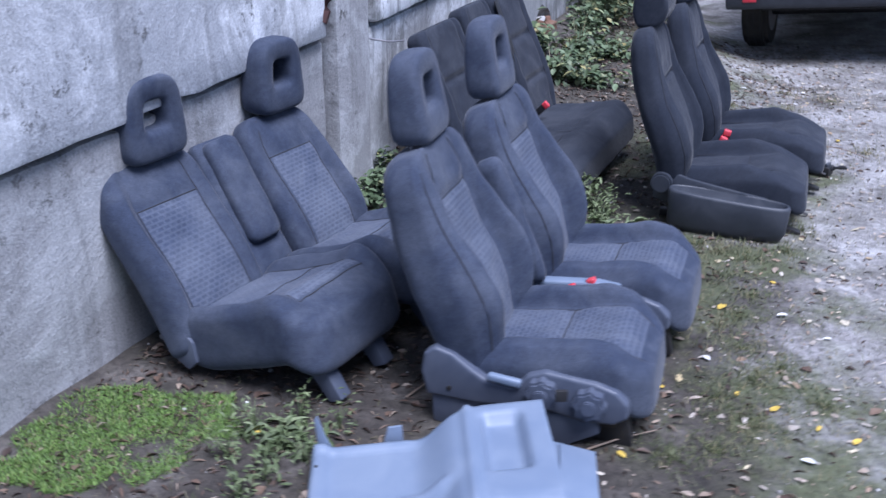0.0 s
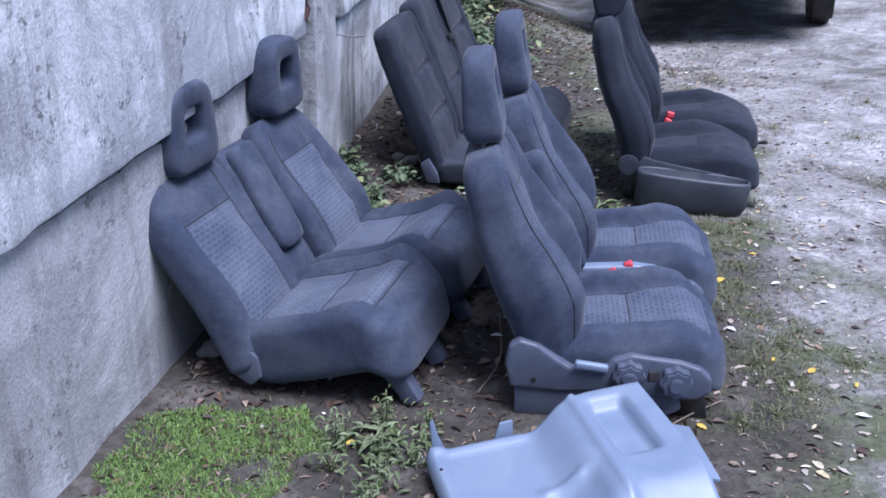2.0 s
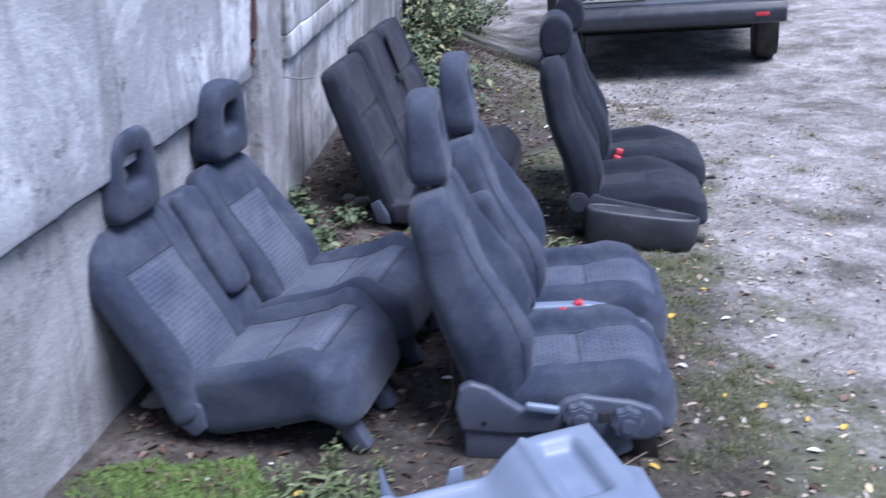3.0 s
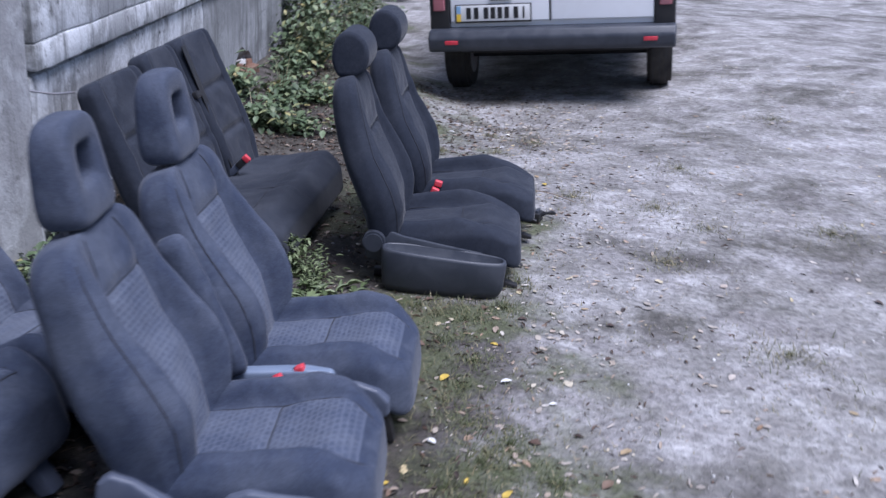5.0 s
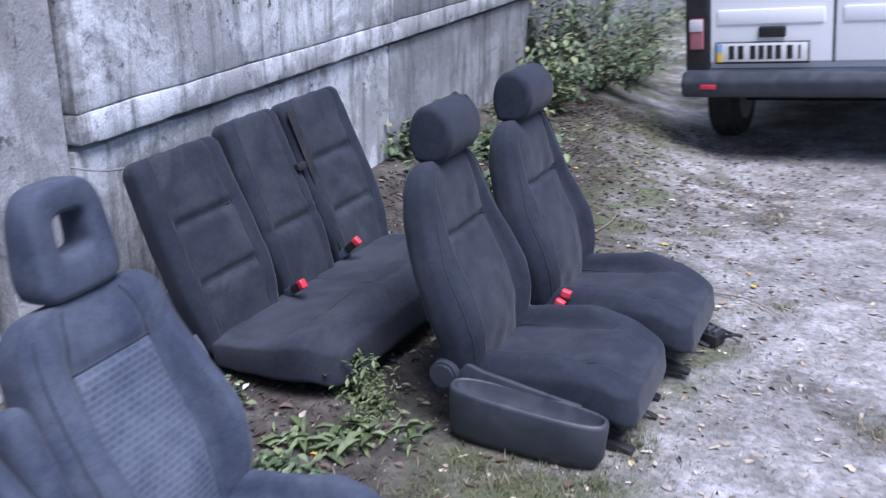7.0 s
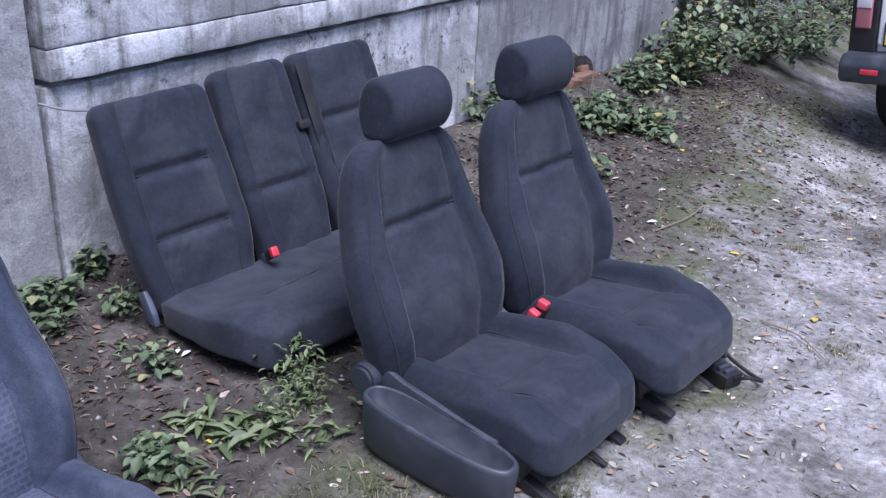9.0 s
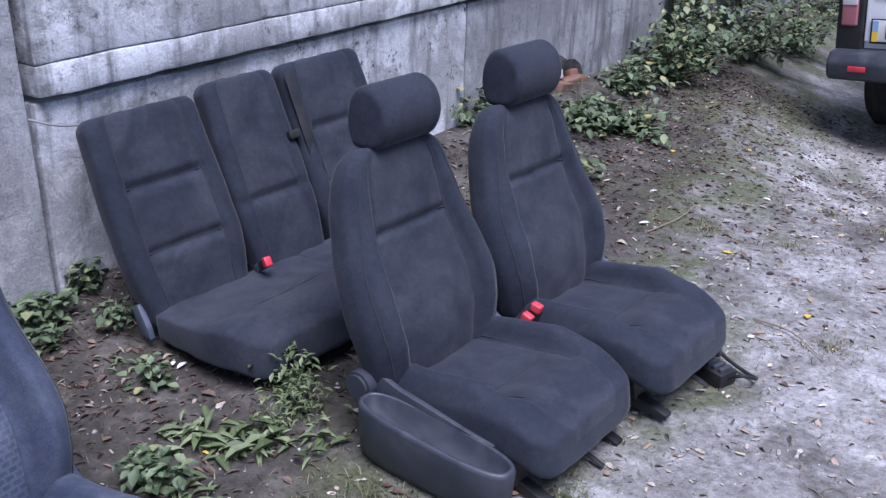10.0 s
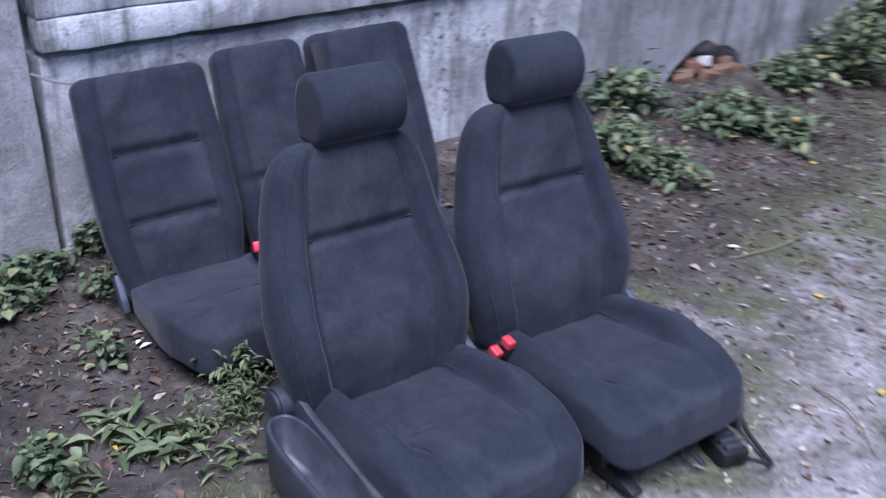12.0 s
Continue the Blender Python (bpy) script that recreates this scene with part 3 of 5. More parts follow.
# ---- charcoal front seats ----
def charcoal_front_seat(m, label, near=True):
    s = thing("car_seat", m, label, "car seat", "charcoal front seats")
    bf = back_frame(C_BX, C_BZ, C_LEAN)
    L = C_BL

    def half(v):
        return 0.222 + 0.052 * bell(v, 0.36, 0.30) - 0.028 * step(v, 0.72, 1.02)

    def relief(u, v):
        a = abs(u)
        r = 0.055 * step(a, 0.60, 0.74) * (1 - 0.4 * step(a, 0.86, 1.0)) * bell(v, 0.35, 0.38)
        r -= 0.006 * bell(a, 0.62, 0.045) * (1 - step(v, 0.9, 1.0))
        r -= 0.020 * bell(v, 0.66, 0.016) * (1 - step(a, 0.56, 0.62))
        r += 0.012 * bell(v, 0.3, 0.25) * (1 - a)
        return r

    pad("backrest", s, bf, half, L, 0.045, 0.075, relief, [GREY, GREY_MID], lambda u, v: 1 if abs(u) < 0.60 else 0, lambda v: 0.030 * bell(v, 0.25, 0.28) + 0.015 * step(v, 0.6, 1.0), pu=3.4, pv=5, nu=60, nv=90, corner=(0.06, 0.085),
        seams=([(-0.62, 0.04), (-0.60, 0.5), (-0.64, 0.93)], [(0.62, 0.04), (0.60, 0.5), (0.64, 0.93)], [(-0.61, 0.66), (0.61, 0.66)], [(-0.90, 0.08), (-0.92, 0.55), (-0.80, 0.95)], [(0.90, 0.08), (0.92, 0.55), (0.80, 0.95)]))
    hr = bf @ Matrix.Translation((0.022 if near else 0.014, L - 0.004, 0.022)) @ pose(0, 0, 0, C_HT, 0, 0)
    side = smooth_line([(-0.045, 0, 0.0), (0.030, 0, -0.002), (0.066, 0, 0.028), (0.080, 0, 0.075), (0.068, 0, 0.125), (0.030, 0, 0.158), (-0.015, 0, 0.158), (-0.047, 0, 0.122), (-0.060, 0, 0.06), (-0.045, 0, 0.0)], 4)[:-1]
    part("headrest", slab([(p.x, p.z) for p in side], -C_HW, C_HW, 0.020, hr @ Matrix(((0, 1, 0, 0), (0, 0, 1, 0), (1, 0, 0, 0), (0, 0, 0, 1))), 4, 0.7), GREY, s)
    for y in (-0.06, 0.06):
        part("headrest_post", tube([bf @ Vector((y, L - 0.05, 0.02)), bf @ Vector((y, L + 0.06, 0.025))], 0.006, 8, 0), STEEL, s)
    cf = seat_frame(-0.19, C_CZ, C_RISE, 0.012 if near else -0.012)

    def crelief(u, v):
        a = abs(u)
        r = 0.060 * step(a, 0.58, 0.76) * (1 - 0.45 * step(a, 0.86, 1.0)) * (1 - 0.97 * step(v, 0.55, 0.84)) * step(v, 0.0, 0.2)
        r -= 0.010 * bell(a, 0.62 - 0.12 * step(v, 0.5, 0.95), 0.03) * (1 - step(v, 0.82, 0.95))
        r -= 0.004 * bell(v, 0.56 + 0.08 * abs(u), 0.03) * (1 - step(a, 0.5, 0.6))
        r += 0.012 * bell(v, 0.80, 0.16)
        return r

    pad("cushion", s, cf, lambda v: 0.234 + 0.012 * bell(v, 0.6, 0.3) - 0.010 * step(v, 0.7, 1), C_CL, 0.055, lambda v: 0.055 + 0.018 * v, crelief, [GREY, GREY_MID], lambda u, v: 1 if abs(u) < 0.58 else 0, lambda v: -0.045 * step(v, 0.76, 1.0), pu=6, pv=8, nu=60, nv=60, corner=(0.025, 0.06),
        seams=([(-0.64, 0.05), (-0.62, 0.5), (-0.50, 0.82)], [(0.64, 0.05), (0.62, 0.5), (0.50, 0.82)], [(-0.60, 0.58), (0.60, 0.58)]))
    part("seat_pan", box(0.40, 0.38, 0.06, Matrix.Translation((0.03, 0, 0.075)), 0.02), BLACK_PL, s)
    for y in (-0.17, 0.17):
        part("rail", box(0.46, 0.035, 0.03, Matrix.Translation((0.02, y, 0.02)), 0.004), BLACK_PL, s)
        part("rail_foot", slab([(0.20, 0.0), (0.20, 0.05), (0.26, 0.035), (0.34, 0.012), (0.34, 0.0)], y - 0.018, y + 0.018, 0.004), BLACK_PL, s)
        part("front_bracket", slab([(0.16, 0.04), (0.16, 0.11), (0.23, 0.11), (0.25, 0.03)], y - 0.03, y + 0.03, 0.006), BLACK_PL, s)
    part("slide_bar", tube([(0.18, 0.03, 0.05), (0.30, 0.04, 0.03), (0.36, 0.04, 0.012)], 0.009, 8, 4, flat=0.6), BLACK_PL, s, "short black slide release bar")
    part("cross_tube", tube([(0.12, -0.17, 0.05), (0.12, 0.17, 0.05)], 0.012, 10, 0), BLACK_PL, s)
    if near:
        # open storage bin along the outer side
        tm = tub(-0.172, 0.290, -0.352, -0.232, lambda x: 0.172 - 0.055 * (x + 0.185) , lambda x: 0.004 + 0.05 * max(0.0, x - 0.16), 0.015)
        tm.materials.append(DARK_PL)
        link_mesh("side_bin", tm, s, "dark plastic open side storage bin")
        part("pivot_cap", disc(0.042, 0.05, Matrix.Translation((-0.205, -0.258, 0.170)) @ pose(0, 0, 0, 90, 0, 0), 28, 0.008), DARK_PL, s, "round dark plastic pivot cap")
        part("pivot_arm", slab([(-0.24, 0.10), (-0.23, 0.205), (-0.18, 0.218), (-0.10, 0.192), (0.05, 0.170), (0.20, 0.150), (0.20, 0.07), (-0.1, 0.06)], -0.246, -0.226, 0.008), DARK_PL, s)
    else:
        part("side_valance", slab([(-0.20, 0.06), (-0.18, 0.16), (0.05, 0.14), (0.25, 0.135), (0.30, 0.12), (0.315, 0.01), (0.28, 0.01), (0.26, 0.07)], 0.222, 0.246, 0.008), DARK_PL, s)
    part("hinge_cover", slab([(-0.23, 0.11), (-0.22, 0.215), (-0.17, 0.225), (-0.06, 0.175), (-0.06, 0.12)], 0.234, 0.256, 0.008), BLUE_PL, s)
    if near:
        buckle(s, (-0.06, 0.245, 0.13), 0, 20, 0.06)
        buckle(s, (-0.035, 0.275, 0.15), 0, 12, 0.06)
    return s


# ---- velour rear bench ----
def velour_bench(m):
    s = thing("rear_bench_seat", m, "blue-grey velour rear bench leaning against the concrete wall", "car seat")
    cloth = [BLUE, BLUE_PAT]

    def back(y, hw, outer):
        bf = back_frame(0.0, 0.055, D_LEAN, y)

        def relief(u, v):
            o = u * outer
            r = 0.055 * step(o, 0.60, 0.84) * bell(v, 0.4, 0.5) + 0.015 * bell(-o, 0.9, 0.15)
            r -= 0.008 * (bell(o, 0.58, 0.055) + bell(-o, 0.62, 0.055)) * (1 - step(v, 0.8, 0.95))
            r -= 0.005 * bell(v, 0.74, 0.03) * (1 - step(abs(u), 0.55, 0.6))
            return r + 0.01 * bell(v, 0.3, 0.3)

        pad("backrest", s, bf, lambda v: hw - 0.02 * step(v, 0.7, 1.0), D_BL, 0.05, 0.06, relief, cloth, lambda u, v: 1 if -0.6 < u * outer < 0.56 and 0.04 < v < 0.735 else 0, lambda v: 0.02 * bell(v, 0.3, 0.3), pv=6, corner=(0.03, 0.07),
            seams=([(outer * 0.58, 0.03), (outer * 0.58, 0.75)], [(-outer * 0.62, 0.03), (-outer * 0.62, 0.97)], [(-outer * 0.61, 0.74), (outer * 0.57, 0.74)]))
        hx = D_HO
        holed_headrest(s, bf @ Matrix.Translation((hx, D_BL - (0.012 if outer < 0 else 0.0), 0.028)) @ pose(0, 0, 0, 32, 0, 0), 0.242, 0.245, 0.050, BLUE)

    back(-0.302, 0.203, -1)
    back(0.292, 0.190, 1)
    # middle part with the folded armrest
    bf = back_frame(0.0, 0.055, D_LEAN, 0.0)
    pad("middle_backrest", s, bf, lambda v: 0.098, D_BL - 0.02, 0.035, 0.06, lambda u, v: -0.012 * bell(v, 0.36, 0.02), cloth, pu=4, pv=6, nu=20, nv=30)
    pad("armrest", s, bf @ Matrix.Translation((0, 0.19, 0.035)), lambda v: 0.072, D_BL - 0.22, 0.035, 0.02, lambda u, v: 0.0, cloth, pu=3, pv=6, nu=20, nv=30, label="folded centre armrest")
    # cushions
    for y, hw in ((-0.243, 0.238), (0.243, 0.238)):
        cf = seat_frame(-0.01, D_CZ, D_RISE, y)

        def crelief(u, v):
            a = abs(u)
            r = 0.03 * bell(a, 0.88, 0.16) * (1 - step(v, 0.75, 1)) - 0.007 * bell(a, 0.64, 0.055) * (1 - step(v, 0.85, 0.95))
            return r + 0.03 * bell(v, 0.85, 0.2) - 0.005 * bell(v, 0.5, 0.03) * (1 - step(a, 0.6, 0.64))

        pad("cushion", s, cf, lambda v: hw - 0.02 * step(v, 0.8, 1), D_CL, 0.05, lambda v: 0.135 - 0.02 * v, crelief, cloth, lambda u, v: 1 if abs(u) < 0.62 and v < 0.84 else 0, lambda v: -0.06 * step(v, 0.72, 1.0), pu=6, pv=5.5, corner=(0.03, 0.06),
            seams=([(-0.64, 0.04), (-0.64, 0.85), (0.64, 0.85), (0.64, 0.04)], [(-0.62, 0.48), (0.62, 0.48)]))
    for y in (-0.375, -0.15, 0.14, 0.39):
        part("leg", slab([(0.33, 0.13), (0.40, 0.14), (0.480, 0.02), (0.440, 0.0)], y - 0.025, y + 0.025, 0.008), BLUE_PL, s, "short steel front leg")
    for y in (-0.492, 0.474):
        part("hinge_plate", slab([(-0.05, 0.10), (-0.06, 0.15), (-0.02, 0.18), (0.05, 0.12), (0.06, 0.06), (0.03, 0.03), (-0.01, 0.05)], y, y + 0.02, 0.008), BLUE_PL, s)
    for y in (-0.03, 0.07):
        part("belt_anchor", disc(0.014, 0.03, Matrix.Translation((0.02, y, 0.17)), 14, 0.004), STEEL, s)
    return s


# ---- charcoal rear bench ----
def charcoal_bench(m):
    s = thing("rear_bench_seat", m, "charcoal cloth three-part rear bench beside the concrete wall", "car seat")

    def back(y, hw, length, seams, name="backrest", sides=1.0):
        bf = back_frame(-0.02, 0.05, E_LEAN, y)

        def relief(u, v):
            a = abs(u)
            r = 0.02 * bell(a, 0.85, 0.2) * sides * bell(v, 0.45, 0.5)
            for q in seams:
                r -= 0.018 * bell(v, q, 0.022) * (1 - step(a, 0.60, 0.68) * sides)
            return r - 0.006 * bell(a, 0.66, 0.055) * sides

        ob = pad(name, s, bf, lambda v: hw - 0.012 * step(v, 0.5, 1.0) - 0.03 * (1 - step(v, 0.0, 0.35)) * sides, length, 0.04, 0.065, relief, [GREY, GREY_MID], lambda u, v: 1 if abs(u) < 0.64 else 0, lambda v: 0.015 * bell(v, 0.3, 0.3), pu=4.2, pv=8, nu=48, nv=90, corner=(0.05, 0.04),
            seams=[[(-0.64, q), (0.64, q)] for q in seams] + [[(k, 0.03), (k, 0.97)] for k in (-0.66, 0.66)])
        for k in (-0.3, 0.25):
            part("headrest_socket", box(0.035, 0.012, 0.02, bf @ Matrix.Translation((k * hw, length - 0.004, 0.0)), 0.004), BLACK_PL, ob)
        return bf

    back(-0.352, 0.207, E_BL - 0.02, (0.36, 0.66))
    back(0.016, 0.156, E_BL, (0.42,), "middle_backrest", 0.6)
    bf = back(0.366, 0.194, E_BL, (0.36, 0.66))
    part("belt_strap", box(0.040, E_BL - 0.05, 0.004, bf @ Matrix.Translation((-0.155, E_BL / 2 - 0.005, 0.054)) @ pose(0, 0, 0, 0, 0, 2), 0.001), BLACK_PL, s, "black woven seat belt")
    part("belt_guide", box(0.05, 0.03, 0.03, bf @ Matrix.Translation((-0.215, E_BL * 0.66, 0.05)), 0.008), BLACK_PL, s)
    cf = seat_frame(-0.03, E_CZ, 8, 0.0)

    def crelief(u, v):
        r = 0.02 * bell(v, 0.8, 0.25) - 0.008 * bell(u, -0.06 + 0.1 * v, 0.03)
        r += 0.012 * (bell(u, -0.55, 0.3) + bell(u, 0.55, 0.3)) * -1 * bell(v, 0.4, 0.3)
        return r - 0.004 * bell(v, 0.62, 0.03)

    pad("cushion", s, cf, lambda v: 0.530 - 0.025 * step(v, 0.6, 1), E_CL, 0.05, lambda v: 0.06 + 0.03 * v, crelief, [GREY_MID, GREY], None, lambda v: -0.04 * step(v, 0.8, 1.0), nu=70, pu=9, pv=6, corner=(0.05, 0.11), seams=([(-0.06, 0.02), (0.04, 0.97)], [(-0.97, 0.62), (0.97, 0.62)]))
    for y in (-0.555, 0.535):
        part("hinge_bracket", slab([(-0.055, 0.05), (-0.085, 0.13), (-0.05, 0.155), (-0.01, 0.09), (0.0, 0.05)], y, y + 0.02, 0.006), BLUE_PL, s, "grey steel hinge bracket")
    for y in (-0.42, 0.0, 0.42):
        part("pan_support", box(0.30, 0.08, 0.08, Matrix.Translation((0.12, y, 0.04)), 0.01), BLACK_PL, s)
    buckle(s, (0.0, -0.150, 0.14), -10, 55, 0.06)
    buckle(s, (-0.02, 0.20, 0.14), 10, 45, 0.06)
    return s


A_BX, A_BZ, A_HT, A_HW, A_HH = -0.146, 0.13, 12, 0.225, 0.235
A_CZ = 0.130
C_BX, C_BZ, C_LEAN, C_BL, C_HT, C_HW = -0.175, 0.115, 17, 0.65, 10, 0.118
C_CZ, C_CL, C_RISE = 0.100, 0.53, 9.5
D_LEAN, D_BL, D_HO, D_CZ, D_RISE, D_CL = 31, 0.565, 0.03, 0.12, 17, 0.46
E_LEAN, E_BL, E_CZ, E_CL = 21, 0.69, 0.085, 0.46
velour_front_seat(on_yard(0.366, 2.617, 0.0, -15), "blue-grey velour front seat with dials on its side valance", True)
velour_front_seat(on_yard(0.555, 3.097, 0.01, -17), "blue-grey velour front seat with red buckle and armrest", False)
charcoal_front_seat(on_yard(1.181, 4.150, 0.0, -18), "charcoal cloth front seat with an open side bin", True)
charcoal_front_seat(on_yard(1.398, 4.624, 0.025, -19), "charcoal cloth front seat on bare black rails", False)
velour_bench(on_yard(-0.425, 3.068, 0.0, -26))
charcoal_bench(on_yard(0.361, 4.638, 0.03, -23, 3.0))


# ---- van ----
def van(m):
    s = thing("van", m, "white panel van with black bumper parked on the yard", "van")
    W, H, LEN = V_W, 1.85, 4.0
    # outline seen from behind, swept forward
    bm = bmesh.new()
    rings = []
    secs = [(0.0, 0.0, 1.0), (0.06, -0.01, 1.0), (1.2, 0.0, 1.0), (2.6, 0.0, 1.0), (2.9, -0.25, 0.99), (3.3, -0.75, 0.97), (4.0, -0.95, 0.9)]
    for y, dz, k in secs:
        ring = []
        for x, z in ((-0.5, 0.44), (-0.5, 0.75), (-0.49, 1.1), (-0.46, 1.5), (-0.42, 1.78), (-0.33, 1.85), (0, 1.88), (0.33, 1.85), (0.42, 1.78), (0.46, 1.5), (0.49, 1.1), (0.5, 0.75), (0.5, 0.44)):
            zz = z if z < 0.8 else max(0.8, z + dz)
            ring.append(bm.verts.new((x * W * k, y, zz)))
        rings.append(ring)
    for a, b in zip(rings, rings[1:]):
        for i in range(len(a)):
            j = (i + 1) % len(a)
            bm.faces.new((a[i], a[j], b[j], b[i]))
    bm.faces.new(rings[0])
    bm.faces.new(rings[-1][::-1])
    bmesh.ops.bevel(bm, geom=[e for e in bm.edges if e.verts[0].co.y == 0 and e.verts[1].co.y == 0], offset=0.035, segments=3, affect="EDGES")
    body = part("body", bm, WHITE_PAINT, s)
    dw = W * 0.415
    for sx in (-1, 1):
        x0 = sx * dw / 2 + sx * 0.003
        door = part("rear_door", box(dw - 0.004, 0.03, 1.30, Matrix.Translation((x0, -0.012, V_B + 0.70)), 0.012, 3), WHITE_PAINT, s)
        part("swage", box(dw * 0.86, 0.012, 0.09, Matrix.Translation((x0, -0.030, V_B + 0.34)), 0.005), WHITE_PAINT, door)
        part("corner_trim", box(W * 0.085, 0.05, 1.1, Matrix.Translation((sx * W * 0.46, -0.012, V_B + 0.55)), 0.015, 3), BLACK_PL, s, "black plastic corner trim")
        lamp = part("tail_lamp", box(W * 0.05, 0.03, 0.20, Matrix.Translation((sx * W * 0.462, -0.035, V_B + 0.24)), 0.012, 3), LAMP_PINK, s)
        part("clear_lens", box(W * 0.046, 0.012, 0.075, Matrix.Translation((sx * W * 0.462, -0.050, V_B + 0.295)), 0.005), LAMP_CLEAR, lamp)
    part("door_gap", box(0.008, 0.01, 1.30, Matrix.Translation((0, -0.024, V_B + 0.70)), 0), BLACK_PL, s)
    part("door_handle", box(0.17, 0.03, 0.07, Matrix.Translation((-W * 0.2, -0.036, V_B + 0.245)), 0.02, 3), BLACK_PL, s, "black recessed door handle")
    # number plate, its characters as plain bars
    px, pz = -W * 0.235, V_B + 0.115
    pl = part("number_plate", box(V_P, 0.012, V_P * 0.235, Matrix.Translation((px, -0.036, pz)), 0.003), BLACK_PL, s)
    part("plate_face", box(V_P * 0.965, 0.006, V_P * 0.20, Matrix.Translation((px, -0.043, pz + 0.003)), 0.002), PLATE, pl)
    part("plate_blue", box(V_P * 0.055, 0.003, V_P * 0.10, Matrix.Translation((px - V_P * 0.45, -0.047, pz + V_P * 0.05)), 0.0), SKYBLUE, pl)
    part("plate_yellow", box(V_P * 0.055, 0.003, V_P * 0.10, Matrix.Translation((px - V_P * 0.45, -0.047, pz - V_P * 0.047)), 0.0), YELLOW, pl)
    for k in (-0.32, -0.22, -0.09, 0.0, 0.09, 0.18, 0.30, 0.40):
        part("character_bar", box(V_P * (0.06 if k < 0.39 else 0.022), 0.003, V_P * 0.145, Matrix.Translation((px + k * V_P, -0.047, pz + 0.003)), 0.0), BLACK_PL, pl)
    bmp = part("bumper", slab([(-0.10, V_B - 0.165), (-0.13, V_B - 0.14), (-0.14, V_B - 0.06), (-0.10, V_B), (0.05, V_B + 0.02), (0.25, V_B), (0.25, V_B - 0.165)], -W * 0.505, W * 0.505, 0.02, pose(0, 0, 0, 0, 0, 0) @ Matrix(((0, 1, 0, 0), (1, 0, 0, 0), (0, 0, 1, 0), (0, 0, 0, 1))), 3), DARK_PL, s, "grey-black plastic rear bumper")
    for sx in (-1, 1):
        part("reflector", box(0.10, 0.012, 0.03, Matrix.Translation((sx * W * 0.405, -0.142, V_B - 0.09)), 0.004), RED_PL, bmp, "red reflector")
    for sx in (-1, 1):
        for y in (0.72, 3.15):
            mm = Matrix.Translation((sx * (W * 0.5 - 0.10 + (0.03 if y > 1 else 0)), y, 0.31)) @ pose(0, 0, 0, 0, 90, 0)
            w = part("wheel", disc(0.31, 0.20, mm, 40, 0.03), TYRE, s)
            part("rim", disc(0.19, 0.205, mm, 24, 0.01), STEEL, w)
            for k in (-0.05, 0.0, 0.05):
                part("tread_groove", disc(0.3115, 0.008, mm @ Matrix.Translation((0, 0, k)), 40, 0), BLACK_PL, w)
    part("underbody", box(W * 0.82, 3.3, 0.16, Matrix.Translation((0, 1.9, 0.43)), 0.03), BLACK_PL, s)
    part("axle", tube([(-W * 0.42, 0.72, 0.30), (W * 0.42, 0.72, 0.30)], 0.04, 10, 0), BLACK_PL, s)
    for sx in (-1, 1):
        part("mirror", box(0.14, 0.08, 0.22, Matrix.Translation((sx * (W * 0.5 + 0.1), 3.0, 1.15)), 0.03, 3), BLACK_PL, s)
    return s


V_W, V_P, V_B = 1.85, 0.59, 0.575
van(on_yard(2.998, 7.78, -0.098, -25, 0, -6.5))


# ---- small things ----
rng = random.Random(7)


def yard(x, y, z=0.0):
    """A place on the yard's plan, on the ground."""
    p = G @ Vector((x, y, 0))
    return Vector((p.x, p.y, ground_z(p.x, p.y) + z))


def leafy(name, stops, rough=0.6, trans=0.25):
    m, nt, b = mat(name, rough)
    g = nt.nodes.new("ShaderNodeNewGeometry")
    col = ramp(nt, g.outputs["Random Per Island"], stops)
    n = noise_tex(nt, g.outputs["Position"], 60, 3)
    col = mix(nt, 1.0, col, ramp(nt, n, [(0.3, (0.75, 0.75, 0.75)), (0.7, (1.2, 1.2, 1.2))]), "MULTIPLY")
    nt.links.new(col, b.inputs["Base Color"])
    b.inputs["Subsurface Weight"].default_value = 0.0
    return m


WEED = leafy("weed_leaf", [(0.0, (0.045, 0.07, 0.032)), (0.5, (0.09, 0.13, 0.06)), (0.8, (0.15, 0.195, 0.11)), (0.93, (0.20, 0.22, 0.10)), (1.0, (0.30, 0.25, 0.10))])
YOUNG = leafy("young_weed_leaf", [(0.0, (0.06, 0.085, 0.032)), (0.5, (0.11, 0.145, 0.06)), (1.0, (0.20, 0.235, 0.12))])
GRASS = leafy("grass_blade", [(0.0, (0.055, 0.10, 0.020)), (0.5, (0.11, 0.19, 0.036)), (0.9, (0.175, 0.28, 0.06)), (1.0, (0.26, 0.26, 0.11))])
DRY = leafy("dry_grass", [(0.0, (0.07, 0.085, 0.035)), (0.5, (0.13, 0.125, 0.06)), (1.0, (0.26, 0.22, 0.13))])
FALLEN = leafy("fallen_leaf", [(0.0, (0.30, 0.27, 0.24)), (0.35, (0.40, 0.35, 0.29)), (0.6, (0.30, 0.20, 0.13)), (0.8, (0.55, 0.51, 0.46)), (0.96, (0.50, 0.42, 0.24)), (1.0, (0.22, 0.13, 0.08))])
MULCH = leafy("brown_litter", [(0.0, (0.035, 0.024, 0.019)), (0.5, (0.090, 0.056, 0.040)), (0.8, (0.17, 0.115, 0.080)), (1.0, (0.33, 0.27, 0.21))])
VERGE = leafy("verge_grass_blade", [(0.0, (0.04, 0.055, 0.02)), (0.5, (0.085, 0.10, 0.04)), (0.85, (0.13, 0.135, 0.06)), (1.0, (0.22, 0.19, 0.10))])
GOLD = leafy("yellow_leaf", [(0.0, (0.52, 0.36, 0.05)), (1.0, (0.62, 0.46, 0.11))])
